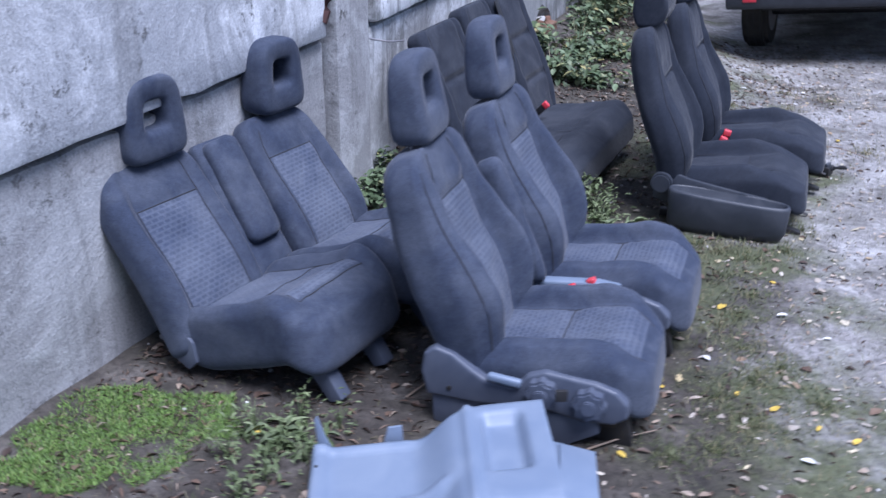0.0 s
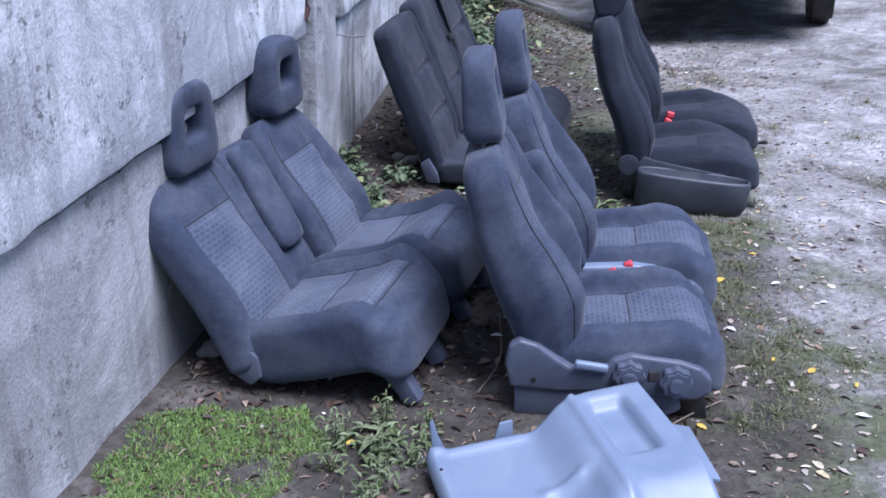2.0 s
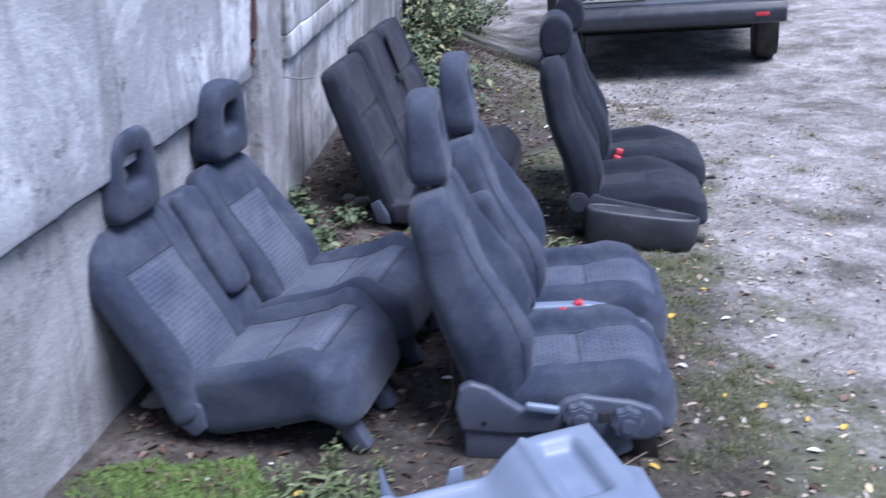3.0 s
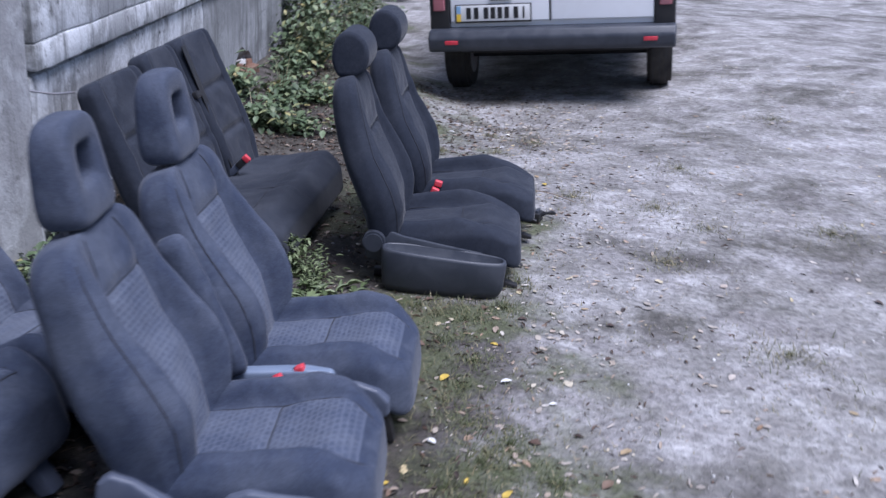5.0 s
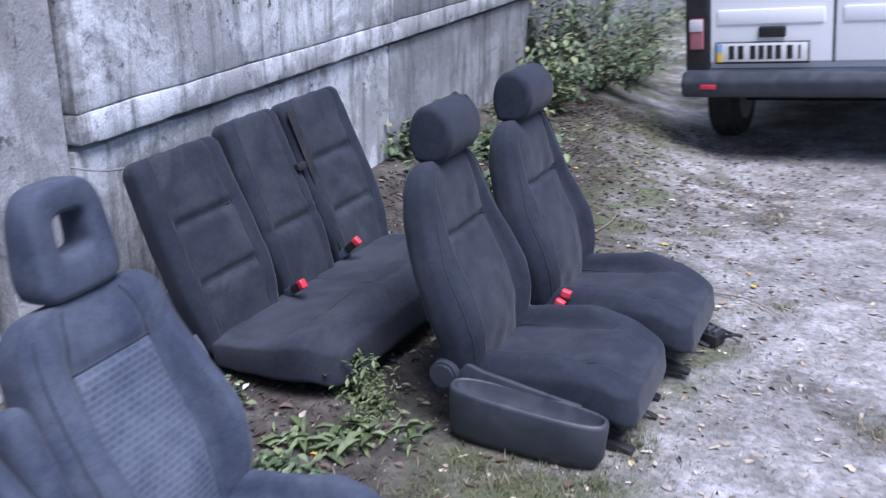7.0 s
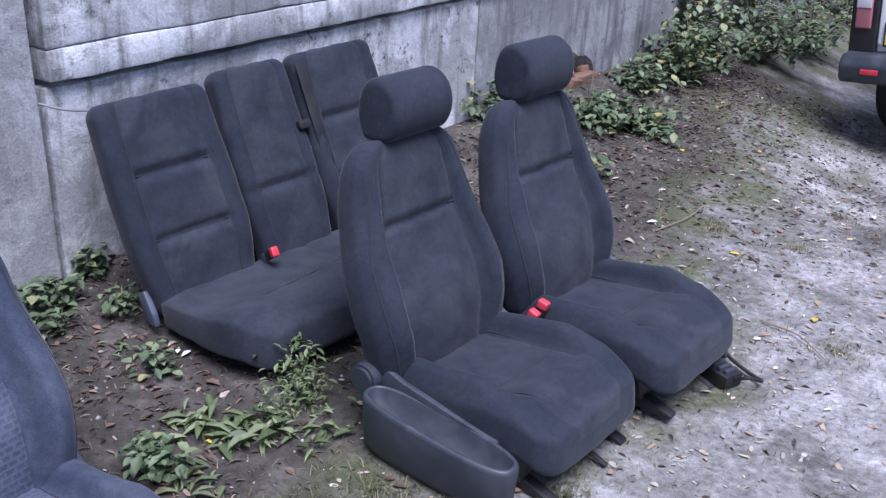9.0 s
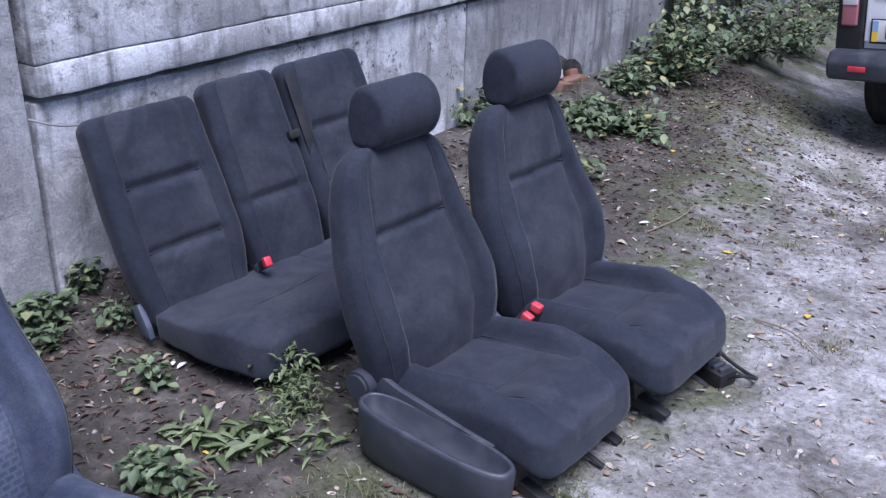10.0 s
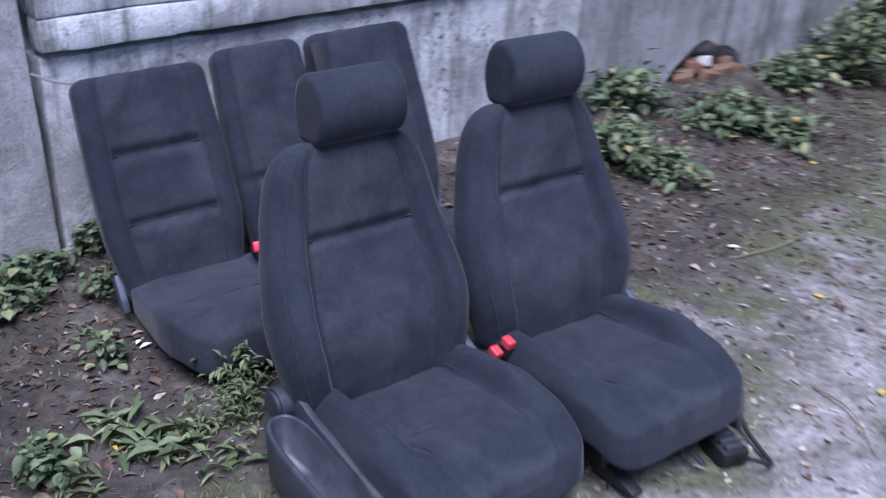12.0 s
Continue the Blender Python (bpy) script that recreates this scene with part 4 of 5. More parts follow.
PEBBLE = leafy("pebble", [(0.0, (0.16, 0.15, 0.14)), (0.6, (0.34, 0.33, 0.32)), (1.0, (0.60, 0.59, 0.57))], 0.9)
PAPER = leafy("white_scrap", [(0.0, (0.72, 0.72, 0.70)), (1.0, (0.80, 0.80, 0.78))])


class Sheets:
    """Gathers many small leaves, blades and stones into one mesh."""

    def __init__(self):
        self.v, self.f = [], []

    def leaf(self, p, heading, lift, size, wide=0.5, curl=0.25, lobes=0.0):
        m = Matrix.Translation(p) @ pose(0, 0, 0, 0, 0, heading) @ pose(0, 0, 0, 0, -lift, 0)
        n = len(self.v)
        outline = [(0, 0), (0.22, 0.55), (0.5, 0.95 - lobes), (0.78, 0.62), (1, 0), (0.78, -0.62), (0.5, -0.95 + lobes), (0.22, -0.55)]
        for x, y in outline:
            if lobes:
                y *= rng.uniform(0.55, 1.25)
            self.v.append(m @ Vector((x * size, y * size * wide * 0.5, size * curl * (abs(y) * 0.5 - 0.9 * x * x))))
        mid = n + len(outline)
        self.v.append(m @ Vector((0.5 * size, 0, -size * curl * 0.30)))
        for i in range(8):
            self.f.append((mid, n + i, n + (i + 1) % 8))

    def blade(self, p, heading, lift, size, wide, bow=0.5):
        m = Matrix.Translation(p) @ pose(0, 0, 0, 0, 0, heading)
        a = radians(lift)
        n = len(self.v)
        x = z = 0.0
        for k, w in enumerate((1.0, 0.8, 0.5, 0.06)):
            for sgn in (-1, 1):
                self.v.append(m @ Vector((x, sgn * w * wide / 2, z)))
            x += size / 3 * math.cos(a)
            z += size / 3 * math.sin(a)
            a -= bow
        for k in range(3):
            b = n + 2 * k
            self.f.append((b, b + 1, b + 3, b + 2))

    def stone(self, p, r):
        n = len(self.v)
        q = pose(0, 0, 0, rng.uniform(0, 360), rng.uniform(0, 360), 0)
        for d in ((1, 0, 0), (-1, 0, 0), (0, 1, 0), (0, -1, 0), (0, 0, 1), (0, 0, -1)):
            self.v.append(p + q @ (Vector(d) * r * rng.uniform(0.6, 1.2)))
        for t in ((0, 2, 4), (2, 1, 4), (1, 3, 4), (3, 0, 4), (2, 0, 5), (1, 2, 5), (3, 1, 5), (0, 3, 5)):
            self.f.append(tuple(n + i for i in t))

    def done(self, name, material, label, category, kind="", smooth=True, parent=None):
        me = bpy.data.meshes.new(name)
        me.from_pydata(self.v, [], self.f)
        me.materials.append(material)
        return tagged(link_mesh(name, me, parent, "", smooth), label, category, kind=kind)


def bare(ob):
    for key in ("label", "category"):
        if key in ob:
            del ob[key]
    return ob


def weed(x, y, size, leaves, form="broad"):
    s = Sheets()
    p0 = yard(x, y)
    for i in range(int(leaves * (1.7 if form != "rosette" else 1.1))):
        h = rng.uniform(0, 360)
        if form == "broad":
            r = rng.uniform(0, 0.5) * size
            p = p0 + Vector((r * math.cos(h), r * math.sin(h), rng.uniform(0.1, 0.8) * size * 0.8))
            s.leaf(p, rng.uniform(0, 360), rng.uniform(-25, 35), size * rng.uniform(0.14, 0.36), rng.uniform(0.55, 0.9), rng.uniform(0.1, 0.4))
        elif form == "rosette":
            p = p0 + Vector((rng.gauss(0, 0.035), rng.gauss(0, 0.035), 0.008))
            s.leaf(p, h, rng.uniform(2, 40), size * rng.uniform(0.2, 0.55), rng.uniform(0.2, 0.42), rng.uniform(0.2, 0.5))
        else:
            k = rng.random()
            p = p0 + Vector((rng.gauss(0, 0.22) * size, rng.gauss(0, 0.22) * size, k * k * size * 0.8))
            s.leaf(p, h, rng.uniform(-10, 55), size * rng.uniform(0.10, 0.24), rng.uniform(0.25, 0.5))
    size *= 0.9
    if form != "rosette":
        for i in range(6):
            s.blade(p0, rng.uniform(0, 360), 75, size * 0.8, 0.006, 0.15)
    label = {"broad": "green broad-leaved weed growing by the wall", "rosette": "flat green rosette weed in bare soil", "spray": "bushy green weed between the seats"}[form]
    e = thing("weed", Matrix(), label, "weed")
    bare(s.done("foliage", WEED if form == "broad" else YOUNG, "", "", "stuff", parent=e))
    return e


for x, y, sz, n, f in ((-0.26, 4.08, 0.16, 46, "broad"), (-0.19, 4.14, 0.14, 36, "broad"), (-0.01, 4.18, 0.13, 30, "broad"), (-0.22, 4.30, 0.15, 40, "broad"), (-0.37, 4.32, 0.13, 30, "broad"),
                       (-0.12, 4.02, 0.11, 24, "broad"), (0.25, 3.97, 0.13, 26, "broad"), (0.12, 4.02, 0.09, 14, "rosette"), (0.60, 3.79, 0.19, 26, "rosette"), (0.50, 3.78, 0.16, 20, "rosette"),
                       (0.67, 3.85, 0.17, 24, "rosette"), (0.79, 3.88, 0.14, 18, "rosette"), (0.63, 4.10, 0.17, 150, "spray"), (0.70, 4.02, 0.15, 90, "spray"), (0.66, 3.93, 0.13, 60, "spray"),
                       (0.55, 3.58, 0.14, 40, "broad"), (0.62, 3.60, 0.13, 24, "rosette"), (0.47, 3.60, 0.12, 30, "broad"), (-0.28, 4.0, 0.15, 40, "broad"), (-0.16, 3.93, 0.14, 36, "broad"),
                       (-0.38, 2.38, 0.12, 40, "spray"), (-0.29, 2.28, 0.13, 44, "spray"), (-0.31, 2.17, 0.13, 40, "spray"), (-0.42, 2.25, 0.11, 34, "spray"), (-0.22, 2.24, 0.12, 36, "spray"),
                       (-0.16, 2.40, 0.11, 30, "spray"), (-0.27, 2.44, 0.11, 34, "spray"), (-0.35, 2.10, 0.12, 34, "spray"), (-0.34, 2.32, 0.15, 16, "rosette"), (-0.24, 2.33, 0.14, 16, "rosette")):
    weed(x, y, sz, n, f)


def bush(x, y, r, h, leaves):
    """A low nettle bush: stems fanning out, with many toothed leaves and gaps between."""
    base = yard(x, y)
    s, st = Sheets(), Sheets()
    for k in range(max(6, leaves // 40)):
        a, out = rng.uniform(0, 360), rng.uniform(0.1, 1.0) * r
        top = Vector((out * math.cos(radians(a)), out * math.sin(radians(a)), h * rng.uniform(0.5, 1.1) * (1 - 0.45 * out / r)))
        st.blade(base + top * 0.1, a, 70, top.length, 0.008, 0.1)
        for i in range(36):
            q = top * rng.uniform(0.2, 1.0) + Vector((rng.gauss(0, 0.06), rng.gauss(0, 0.06), rng.gauss(0, 0.03)))
            s.leaf(base + q, rng.uniform(0, 360), rng.uniform(-40, 30), rng.uniform(0.03, 0.078), rng.uniform(0.5, 0.8), 0.2)
    e = thing("bush", Matrix(), "low green nettle bush growing along the concrete wall", "bush", "bushes along the wall")
    bare(s.done("foliage", WEED, "", "", "stuff", parent=e))
    bare(st.done("undergrowth", DRY, "", "", "stuff", parent=e))


for x, y, r, h, n in ((0.62, 6.25, 0.24, 0.17, 360), (0.88, 6.30, 0.22, 0.14, 300), (0.50, 6.75, 0.28, 0.18, 400), (0.84, 7.00, 0.30, 0.18, 460), (1.10, 7.15, 0.26, 0.15, 360), (0.98, 7.78, 0.28, 0.16, 380),
                      (1.20, 8.24, 0.42, 0.5, 620), (1.28, 8.72, 0.45, 0.5, 640), (1.10, 8.95, 0.4, 0.8, 560), (1.62, 9.30, 0.5, 0.55, 640), (1.45, 10.0, 0.5, 0.9, 640), (1.90, 10.2, 0.55, 0.65, 640),
                      (1.65, 11.3, 0.6, 0.9, 640), (2.2, 12.2, 0.8, 0.9, 640), (3.1, 14.4, 1.0, 0.9, 640), (0.27, 6.5, 0.20, 0.30, 300)):
    bush(x, y, r, h, n)


def inside(x, y, poly):
    c = False
    for (x0, y0), (x1, y1) in zip(poly, poly[1:] + poly[:1]):
        if (y0 > y) != (y1 > y) and x < (x1 - x0) * (y - y0) / (y1 - y0) + x0:
            c = not c
    return c


# green lawn patch by the wall
s = Sheets()
PATCH = [(-0.97, 2.14), (-0.96, 2.30), (-0.92, 2.50), (-0.74, 2.57), (-0.60, 2.52), (-0.50, 2.56), (-0.42, 2.38), (-0.50, 2.20), (-0.66, 2.12), (-0.85, 2.09)]
while len(s.v) < 8 * 19000:
    x, y = rng.uniform(-1.0, -0.4), rng.uniform(2.05, 2.6)
    w = 0.5 + 0.5 * noise.noise(Vector((x * 6, y * 6, 1)))
    if inside(x + 0.09 * noise.noise(Vector((x * 9, y * 9, 4))), y + 0.07 * noise.noise(Vector((x * 11, y * 11, 8))), PATCH) and rng.random() < 2.4 * (w - 0.28):
        s.blade(yard(x, y, -0.004), rng.uniform(0, 360), rng.uniform(35, 85), rng.uniform(0.008, 0.024), rng.uniform(0.002, 0.0042), rng.uniform(0.1, 0.6))
s.done("grass", GRASS, "short bright green grass patch beside the wall", "grass", "stuff")

# thin dry grass over the yard, thicker in tufts and in a strip before the seats
s = Sheets()
TUFTS = [(1.64, 5.90, 0.12), (2.11, 5.02, 0.16), (1.95, 5.84, 0.10), (2.13, 6.49, 0.10), (2.35, 6.32, 0.14), (2.17, 4.08, 0.20), (2.58, 4.48, 0.20), (2.47, 4.81, 0.16),
         (4.26, 6.71, 0.25), (2.21, 3.21, 0.22), (1.01, 2.76, 0.22), (0.96, 3.07, 0.2), (0.86, 3.45, 0.2), (1.09, 3.68, 0.2), (0.91, 2.48, 0.15), (1.41, 4.01, 0.14), (2.93, 5.49, 0.2), (3.18, 4.39, 0.25)]
for x, y, r in TUFTS:
    for k in range(int(1500 * r)):
        q, a = abs(rng.gauss(0, 0.6)) * r, rng.uniform(0, 6.283)
        s.blade(yard(x + q * math.cos(a), y + q * math.sin(a), -0.003), rng.uniform(0, 360), rng.uniform(15, 80), rng.uniform(0.015, 0.05), rng.uniform(0.0015, 0.004), rng.uniform(0.1, 0.6))
while len(s.v) < 8 * 27000:
    x, y = rng.uniform(-0.9, 5.0), rng.uniform(1.6, 8.5)
    w = noise.noise(Vector((x * 1.6, y * 1.6, 7))) + 0.6 * noise.noise(Vector((x * 5, y * 5, 2))) + 1.0 * bell(x - 0.33 * (y - 2.5), 1.0, 0.33)
    if rng.random() < 0.12 + 0.9 * max(0, w):
        s.blade(yard(x, y, -0.003), rng.uniform(0, 360), rng.uniform(10, 70), rng.uniform(0.01, 0.035), rng.uniform(0.0015, 0.004), rng.uniform(0.1, 0.6))
s.done("dry_grass", DRY, "sparse dry grass and moss over the yard", "grass", "stuff")

# darker tufts along the front of the seats
s = Sheets()
for x, y, r in ((0.92, 2.50, 0.12), (0.98, 2.72, 0.13), (0.86, 2.62, 0.10), (1.0, 2.92, 0.12), (1.08, 2.80, 0.10), (1.03, 3.14, 0.13), (1.12, 3.30, 0.11), (1.05, 3.45, 0.12), (0.90, 3.55, 0.12), (1.18, 3.62, 0.13),
                (1.02, 3.75, 0.12), (1.34, 3.70, 0.11), (1.22, 3.82, 0.10), (0.80, 2.36, 0.10), (1.14, 2.60, 0.09), (0.68, 2.33, 0.09), (1.46, 3.92, 0.09)):
    for k in range(int(3600 * r)):
        q, a = abs(rng.gauss(0, 0.7)) * r, rng.uniform(0, 6.283)
        s.blade(yard(x + q * math.cos(a), y + q * math.sin(a), -0.003), rng.uniform(0, 360), rng.uniform(20, 80), rng.uniform(0.010, 0.040), rng.uniform(0.0015, 0.004), rng.uniform(0.1, 0.6))
s.done("verge_grass", VERGE, "dark green grass tufts along the seats", "grass", "stuff")

# brown leaf litter on the dark soil near the wall
s = Sheets()
while len(s.v) < 9 * 16000:
    o, q = abs(rng.gauss(0, 0.95)) - 0.1, rng.uniform(1.6, 9.0)
    x, y = -1.70 * 0.94 + 0.325 * q + 0.94 * o, 1.70 * 0.325 + 0.94 * q - 0.325 * o
    if o < 0.04:
        continue
    big = rng.random() < (0.16 if q > 5.6 else 0.12)
    s.leaf(yard(x, y, 0.003), rng.uniform(0, 360), rng.uniform(-10, 22), rng.uniform(0.016, 0.045) if big else rng.uniform(0.008, 0.04), rng.uniform(0.4, 0.8) if big else rng.uniform(0.04, 0.25), rng.uniform(0.1, 0.5))
s.done("leaf_litter", MULCH, "brown dead leaves and twigs on dark soil", "leaf litter", "stuff")

# fallen leaves and stones on the drive
s, st = Sheets(), Sheets()
while len(s.v) < 9 * 3600:
    x, y = rng.uniform(0.3, 5.5), rng.uniform(1.7, 9.0)
    w = 0.16 + 0.9 * bell(x - 0.33 * (y - 2.5), 1.10, 0.45)
    if rng.random() < w:
        s.leaf(yard(x, y, 0.004), rng.uniform(0, 360), rng.uniform(-3, 10), 0.007 + 0.036 * rng.random() ** 2.4, rng.uniform(0.3, 0.95), rng.uniform(-0.10, 0.22), rng.uniform(0.05, 0.5))
while len(st.v) < 6 * 5000:
    x, y = rng.uniform(-0.8, 7), rng.uniform(1.6, 10)
    st.stone(yard(x, y, 0.001), 0.0025 + 0.008 * rng.random() ** 4)
s.done("fallen_leaves", FALLEN, "pale and brown fallen leaves scattered over the drive", "fallen leaves", "stuff")
st.done("gravel", PEBBLE, "small stones trodden into the pale dust", "gravel", "stuff")

for x, y, sz in ((1.02, 2.58, 0.045), (0.98, 3.18, 0.05), (0.69, 2.65, 0.04), (0.55, 2.34, 0.04), (1.10, 2.49, 0.035), (0.92, 2.65, 0.035), (1.36, 6.89, 0.06), (1.70, 5.67, 0.05),
                 (2.03, 5.23, 0.045), (1.69, 7.20, 0.06), (-0.38, 2.36, 0.04), (1.16, 2.41, 0.04), (0.58, 3.74, 0.035), (1.23, 3.40, 0.04)):
    s = Sheets()
    s.leaf(yard(x, y, 0.006), rng.uniform(0, 360), rng.uniform(-3, 12), sz * rng.uniform(0.6, 0.9), 0.8, 0.14, 0.3)
    s.done("fallen_leaf", GOLD, "bright yellow fallen leaf lying on the ground", "leaf")
for x, y, sz in ((0.88, 2.82, 0.05), (1.20, 3.15, 0.05), (0.24, 4.10, 0.04), (0.27, 4.07, 0.05), (0.10, 2.87, 0.05), (-0.43, 2.50, 0.02), (1.35, 5.82, 0.06), (2.07, 6.04, 0.05), (1.29, 2.99, 0.035), (2.28, 6.63, 0.06), (1.00, 2.33, 0.05), (1.86, 6.43, 0.05)):
    s = Sheets()
    s.leaf(yard(x, y, 0.008), rng.uniform(0, 360), rng.uniform(-3, 14), sz * 0.8, 0.5, 0.16)
    s.done("paper_scrap", PAPER, "crumpled white scrap lying on the ground", "litter")
BARK = plastic("dry_twig", (0.20, 0.15, 0.11), 0.9, 0.6, (0.32, 0.27, 0.22))
for a, b, c in (((0.47, 2.33), (0.56, 2.375), (0.66, 2.43)), ((0.0, 2.55), (0.1, 2.72), (0.16, 3.0)), ((1.40, 5.75), (1.50, 5.95), (1.55, 6.15)), ((1.86, 5.12), (1.98, 5.05), (2.08, 4.90)), ((1.36, 4.22), (1.45, 4.20), (1.55, 4.22))):
    t = part("twig", tube([yard(*a, 0.008), yard(*b, 0.016), yard(*c, 0.008)], 0.0034, 6, 4, taper=0.5), BARK, None)
    tagged(t, "thin dry twig lying on the trodden ground", "twig")
STONE = plastic("rubble", (0.20, 0.19, 0.18), 0.9, 0.6, (0.30, 0.28, 0.26))
# rubble against the wall foot
for x, y, r in ((0.06, 4.40, 0.045), (0.11, 4.45, 0.035), (0.01, 4.42, 0.03), (-0.73, 2.87, 0.04), (-0.67, 2.93, 0.05)):
    bm = bmesh.new()
    bmesh.ops.create_icosphere(bm, subdivisions=2, radius=r)
    k = rng.uniform(0, 50)
    for v in bm.verts:
        v.co *= 1 + 0.5 * noise.noise(v.co / r * 0.9 + Vector((k, 0, 0)))
        v.co.z *= 0.65
    bmesh.ops.translate(bm, vec=yard(x, y, r * 0.3), verts=bm.verts[:])
    tagged(part("rubble_stone", bm, STONE, None), "broken lump of grey concrete rubble", "stone")
# broken bricks and plaster in the hollow of the wall
BRICK_CLAY = plastic("broken_brick", (0.15, 0.075, 0.048), 0.9, 0.8, (0.21, 0.15, 0.11))
PLASTER = plastic("white_plaster", (0.55, 0.54, 0.52), 0.9, 0.6, (0.36, 0.33, 0.30))
for x, y, z, sx, sy, sz, turn, white in ((-1.385, 7.17, 0.03, 0.10, 0.13, 0.075, 20, 0), (-1.37, 7.31, 0.03, 0.11, 0.14, 0.07, -15, 0), (-1.385, 7.47, 0.025, 0.10, 0.13, 0.07, 35, 0),
                                         (-1.39, 7.58, 0.02, 0.08, 0.10, 0.06, -40, 0), (-1.405, 7.24, 0.085, 0.09, 0.11, 0.05, 50, 0), (-1.41, 7.36, 0.09, 0.07, 0.09, 0.05, 10, 1), (-1.40, 7.50, 0.07, 0.06, 0.07, 0.04, 70, 0)):
    at = yard(0.9636 * x + 0.2672 * y, -0.2672 * x + 0.9636 * y, z - 0.02)
    bm = box(sx, sy, sz, pose(0, 0, 0, rng.uniform(-14, 14), rng.uniform(-14, 14), turn), 0.008, 2)
    bmesh.ops.subdivide_edges(bm, edges=bm.edges[:], cuts=1, use_grid_fill=True)
    for v in bm.verts:
        v.co += 0.012 * noise.noise_vector(v.co * 22 + at * 9)
    bmesh.ops.translate(bm, vec=at, verts=bm.verts[:])
    if white:
        tagged(part("plaster_lump", bm, PLASTER, None), "white lump of broken plaster lying on the bricks", "rubble")
    else:
        tagged(part("broken_brick", bm, BRICK_CLAY, None), "broken orange-red brick in the hollow of the wall", "brick", "bricks in the wall hollow")
# wire loop on the wall
wr = part("wire", tube([(-0.03, 3.99, 0.62), (0.03, 4.05, 0.60), (0.06, 4.16, 0.585)], 0.004, 6, 4), STEEL, None)
wr.matrix_world = WALL_B
tagged(wr, "bent steel reinforcing wire sticking out of the wall", "wire")


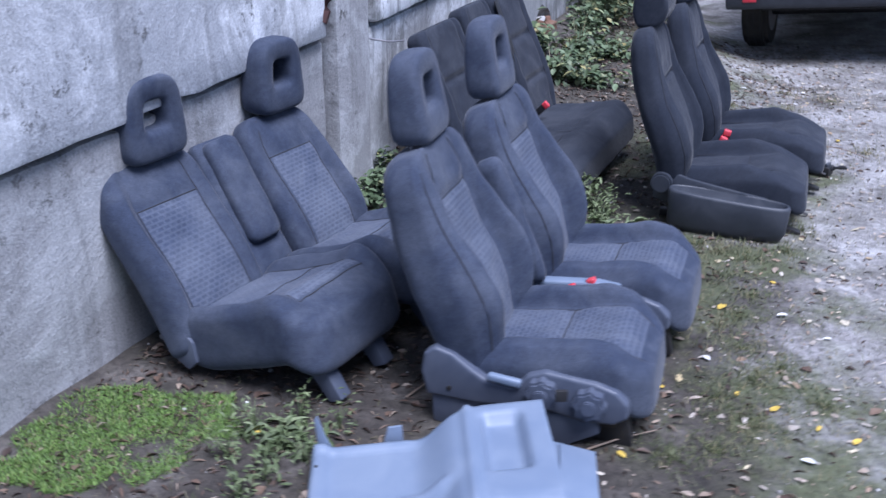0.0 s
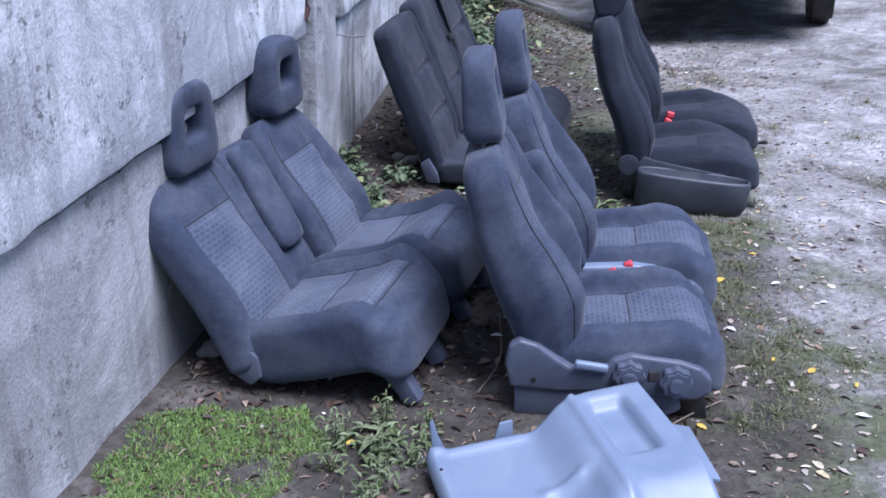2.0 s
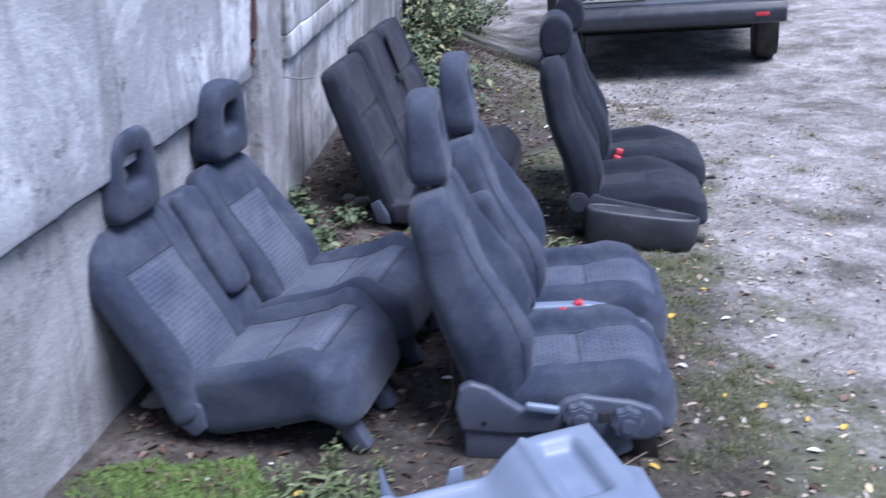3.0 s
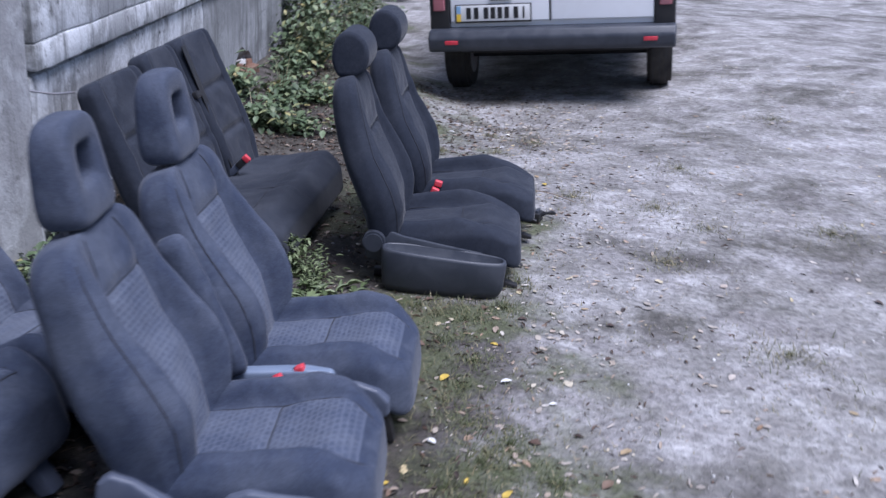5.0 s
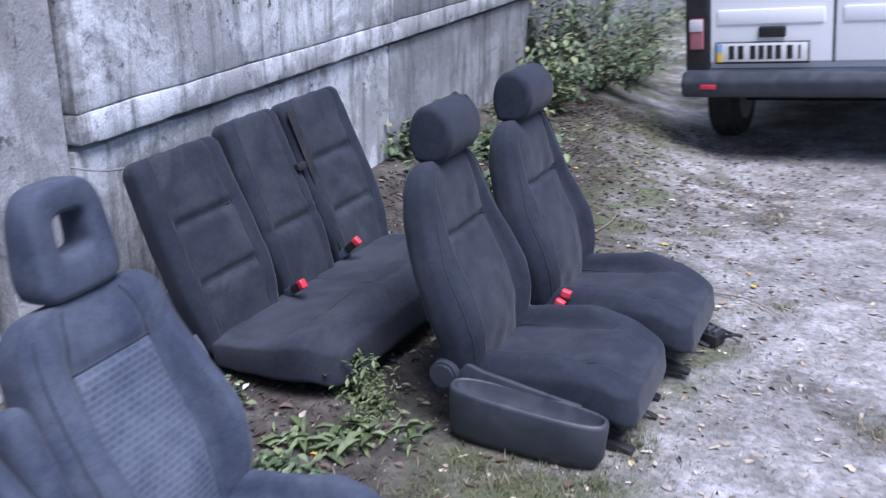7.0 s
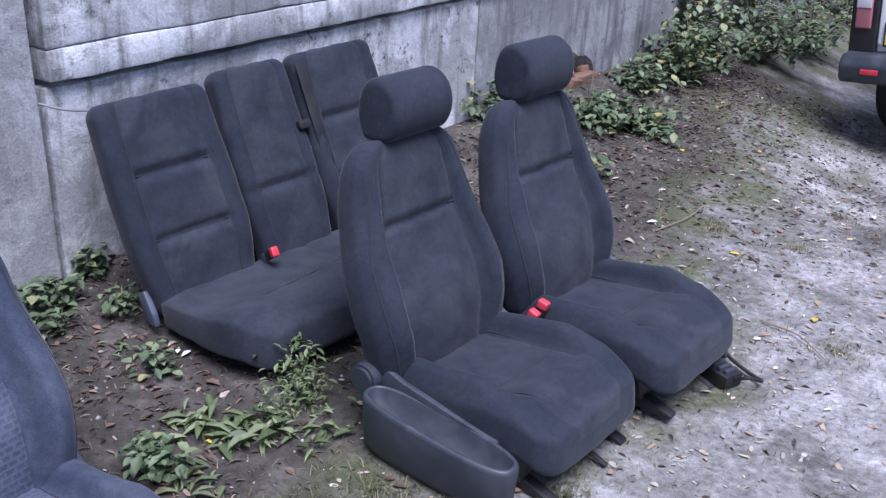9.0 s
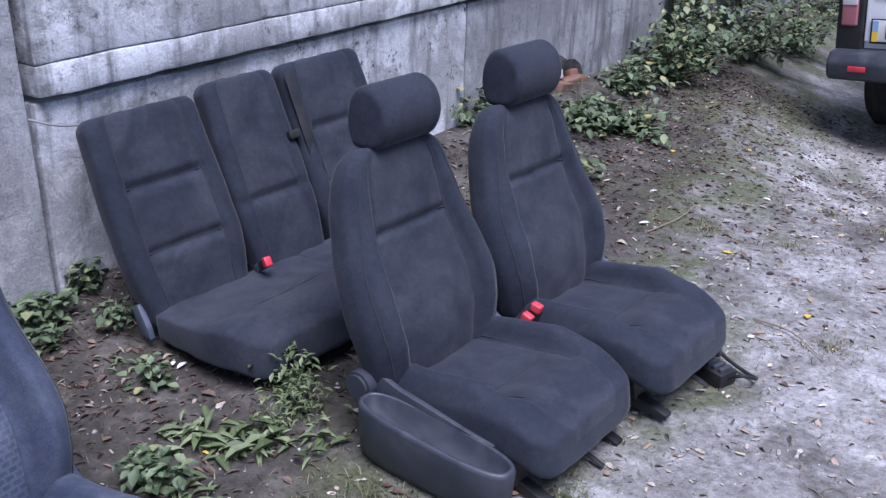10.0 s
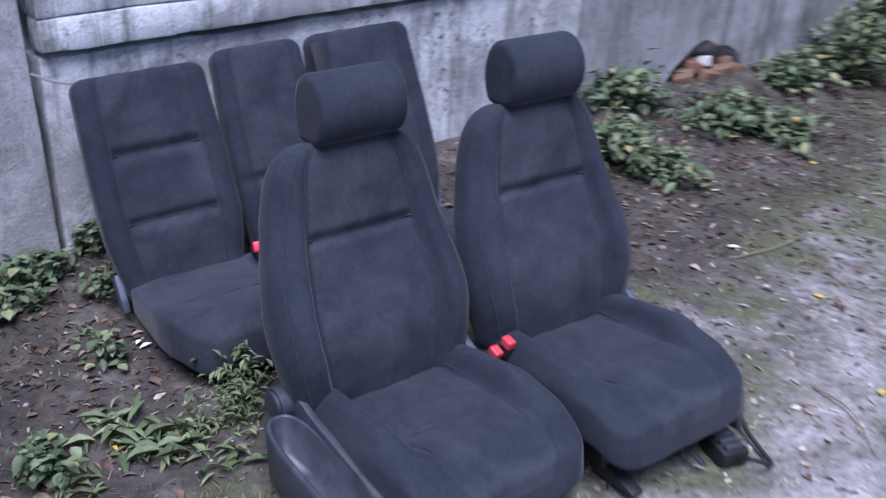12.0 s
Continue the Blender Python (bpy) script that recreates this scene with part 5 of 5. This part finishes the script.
# ---- grey plastic trim panel ----
def trim_panel(m):
    """A moulded sheet lying on the ground: raised box, rib, sunk pocket and turned-down edges."""
    s = thing("trim_panel", m, "light blue-grey moulded plastic interior trim panel lying on the ground", "car trim")
    LX, LY, n, k = 0.56, 0.58, 66, 60

    def h(u, v):
        z = 0.035 + 0.058 * u
        z += 0.055 * step(u, 0.42, 0.62) * (1 - step(v, 0.60, 0.85))
        z -= 0.030 * step(u, 0.70, 0.74) * (1 - step(u, 0.86, 0.90)) * step(v, 0.06, 0.12) * (1 - step(v, 0.42, 0.48))
        z += 0.014 * bell(u, 0.655, 0.022) * (1 - step(v, 0.6, 0.8))
        z += 0.014 * (1 - step(u, 0.05, 0.10)) + 0.010 * (1 - step(v, 0.03, 0.07)) * (1 - step(u, 0.4, 0.5))
        z -= 0.014 * step(v, 0.40, 0.46) * step(u, 0.12, 0.18) * (1 - step(u, 0.55, 0.62))
        z += 0.010 * bell(v, 0.40, 0.02) * step(u, 0.35, 0.4) * (1 - step(u, 0.52, 0.58))
        return z

    verts, faces = [], []
    for j in range(k + 1):
        for i in range(n + 1):
            u, v = i / n, j / k
            z = h(u, v)
            if i in (0, n) or j in (0, k):
                z -= 0.035
            verts.append((u * LX, -v * LY + 0.05 * step(u, 0.45, 0.75), z))
    w = n + 1
    for j in range(k):
        for i in range(n):
            faces.append((j * w + i, (j + 1) * w + i, (j + 1) * w + i + 1, j * w + i + 1))
    top = len(verts)
    verts += [(x, y, z - 0.004) for x, y, z in verts]
    faces += [tuple(top + q for q in f[::-1]) for f in faces]
    rim = [i for i in range(w)] + [j * w + n for j in range(1, k + 1)] + [k * w + i for i in range(n - 1, -1, -1)] + [j * w for j in range(k - 1, 0, -1)]
    for a, b in zip(rim, rim[1:] + rim[:1]):
        faces.append((a, b, top + b, top + a))
    me = bpy.data.meshes.new("panel_sheet")
    me.from_pydata(verts, [], faces)
    me.materials.append(COVER_PL)
    sheet = link_mesh("panel_sheet", me, s)
    part("ear", slab([(0.0, 0.0), (-0.012, 0.10), (-0.004, 0.112), (0.012, 0.06), (0.03, 0.02), (0.042, 0.0)], -0.008, 0.0, 0.003, Matrix.Translation((0.02, 0.006, 0.02))), COVER_PL, s)
    part("ear", slab([(0.0, 0.0), (0.012, 0.05), (0.045, 0.055), (0.05, 0.0)], -0.008, 0.0, 0.003, Matrix.Translation((0.17, 0.010, 0.045))), COVER_PL, s)
    part("side_wing", box(0.13, 0.22, 0.012, Matrix.Translation((LX + 0.04, -0.12, 0.045)) @ pose(0, 0, 0, 0, 12, -8), 0.004), COVER_PL, s)
    part("wing_rib", box(0.012, 0.20, 0.018, Matrix.Translation((LX + 0.02, -0.12, 0.055)) @ pose(0, 0, 0, 0, 12, -8), 0.004), COVER_PL, s)
    part("clip", box(0.03, 0.012, 0.03, Matrix.Translation((0.60, 0.05, 0.15)), 0.003), BLACK_PL, s, "black clip")
    for u, v in ((0.02, 0.15), (0.35, 0.16), (0.64, 0.22), (0.5, 0.42)):
        part("screw_hole", disc(0.004, 0.004, Matrix.Translation((u * LX / 0.66, -v * LY, h(u, v) + 0.001)), 10, 0), BLACK_PL, sheet)
    return s


trim_panel(on_yard(-0.20, 2.20, 0.03, 5))

# ---- wiring plug on the ground by the rails ----
plug = thing("wiring_plug", on_yard(1.76, 4.66, 0.0, -35), "black wiring connector block with a loose cable loop", "connector")
part("housing", box(0.11, 0.075, 0.045, Matrix.Translation((0, 0, 0.025)), 0.006), BLACK_PL, plug)
for k in range(4):
    part("pin_slot", box(0.014, 0.05, 0.02, Matrix.Translation((-0.036 + 0.024 * k, 0, 0.05)), 0.003), DARK_PL, plug)
part("cable", tube([(0.05, 0, 0.03), (0.09, 0.02, 0.05), (0.10, 0.07, 0.03), (0.04, 0.09, 0.02), (-0.05, 0.10, 0.03), (-0.16, 0.14, 0.05)], 0.006, 8, 6), BLACK_PL, plug)

# ---- heap of broken brick at the wall foot ----
BRICK = plastic("old_brick", (0.26, 0.12, 0.08), 0.9, 0.6, (0.30, 0.24, 0.20))
for x, y, z, rz, rx, sc in ((0.60, 7.83, 0.05, 20, 10, 1.0), (0.69, 7.73, 0.04, -35, 25, 0.9), (0.53, 7.93, 0.10, 60, -20, 0.8), (0.64, 7.90, 0.13, 5, 35, 0.9)):
    bm = box(0.20 * sc, 0.11 * sc, 0.065 * sc, Matrix(), 0.012, 2)
    for v in bm.verts:
        v.co += 0.008 * noise.noise_vector(v.co * 20 + Vector((x * 9, 0, 0)))
    b = part("broken_brick", bm, BRICK if z < 0.12 else STONE, None)
    b.matrix_world = on_yard(x, y, z, rz, rx)
    tagged(b, "broken old brick in a heap by the wall", "brick", "brick heap")
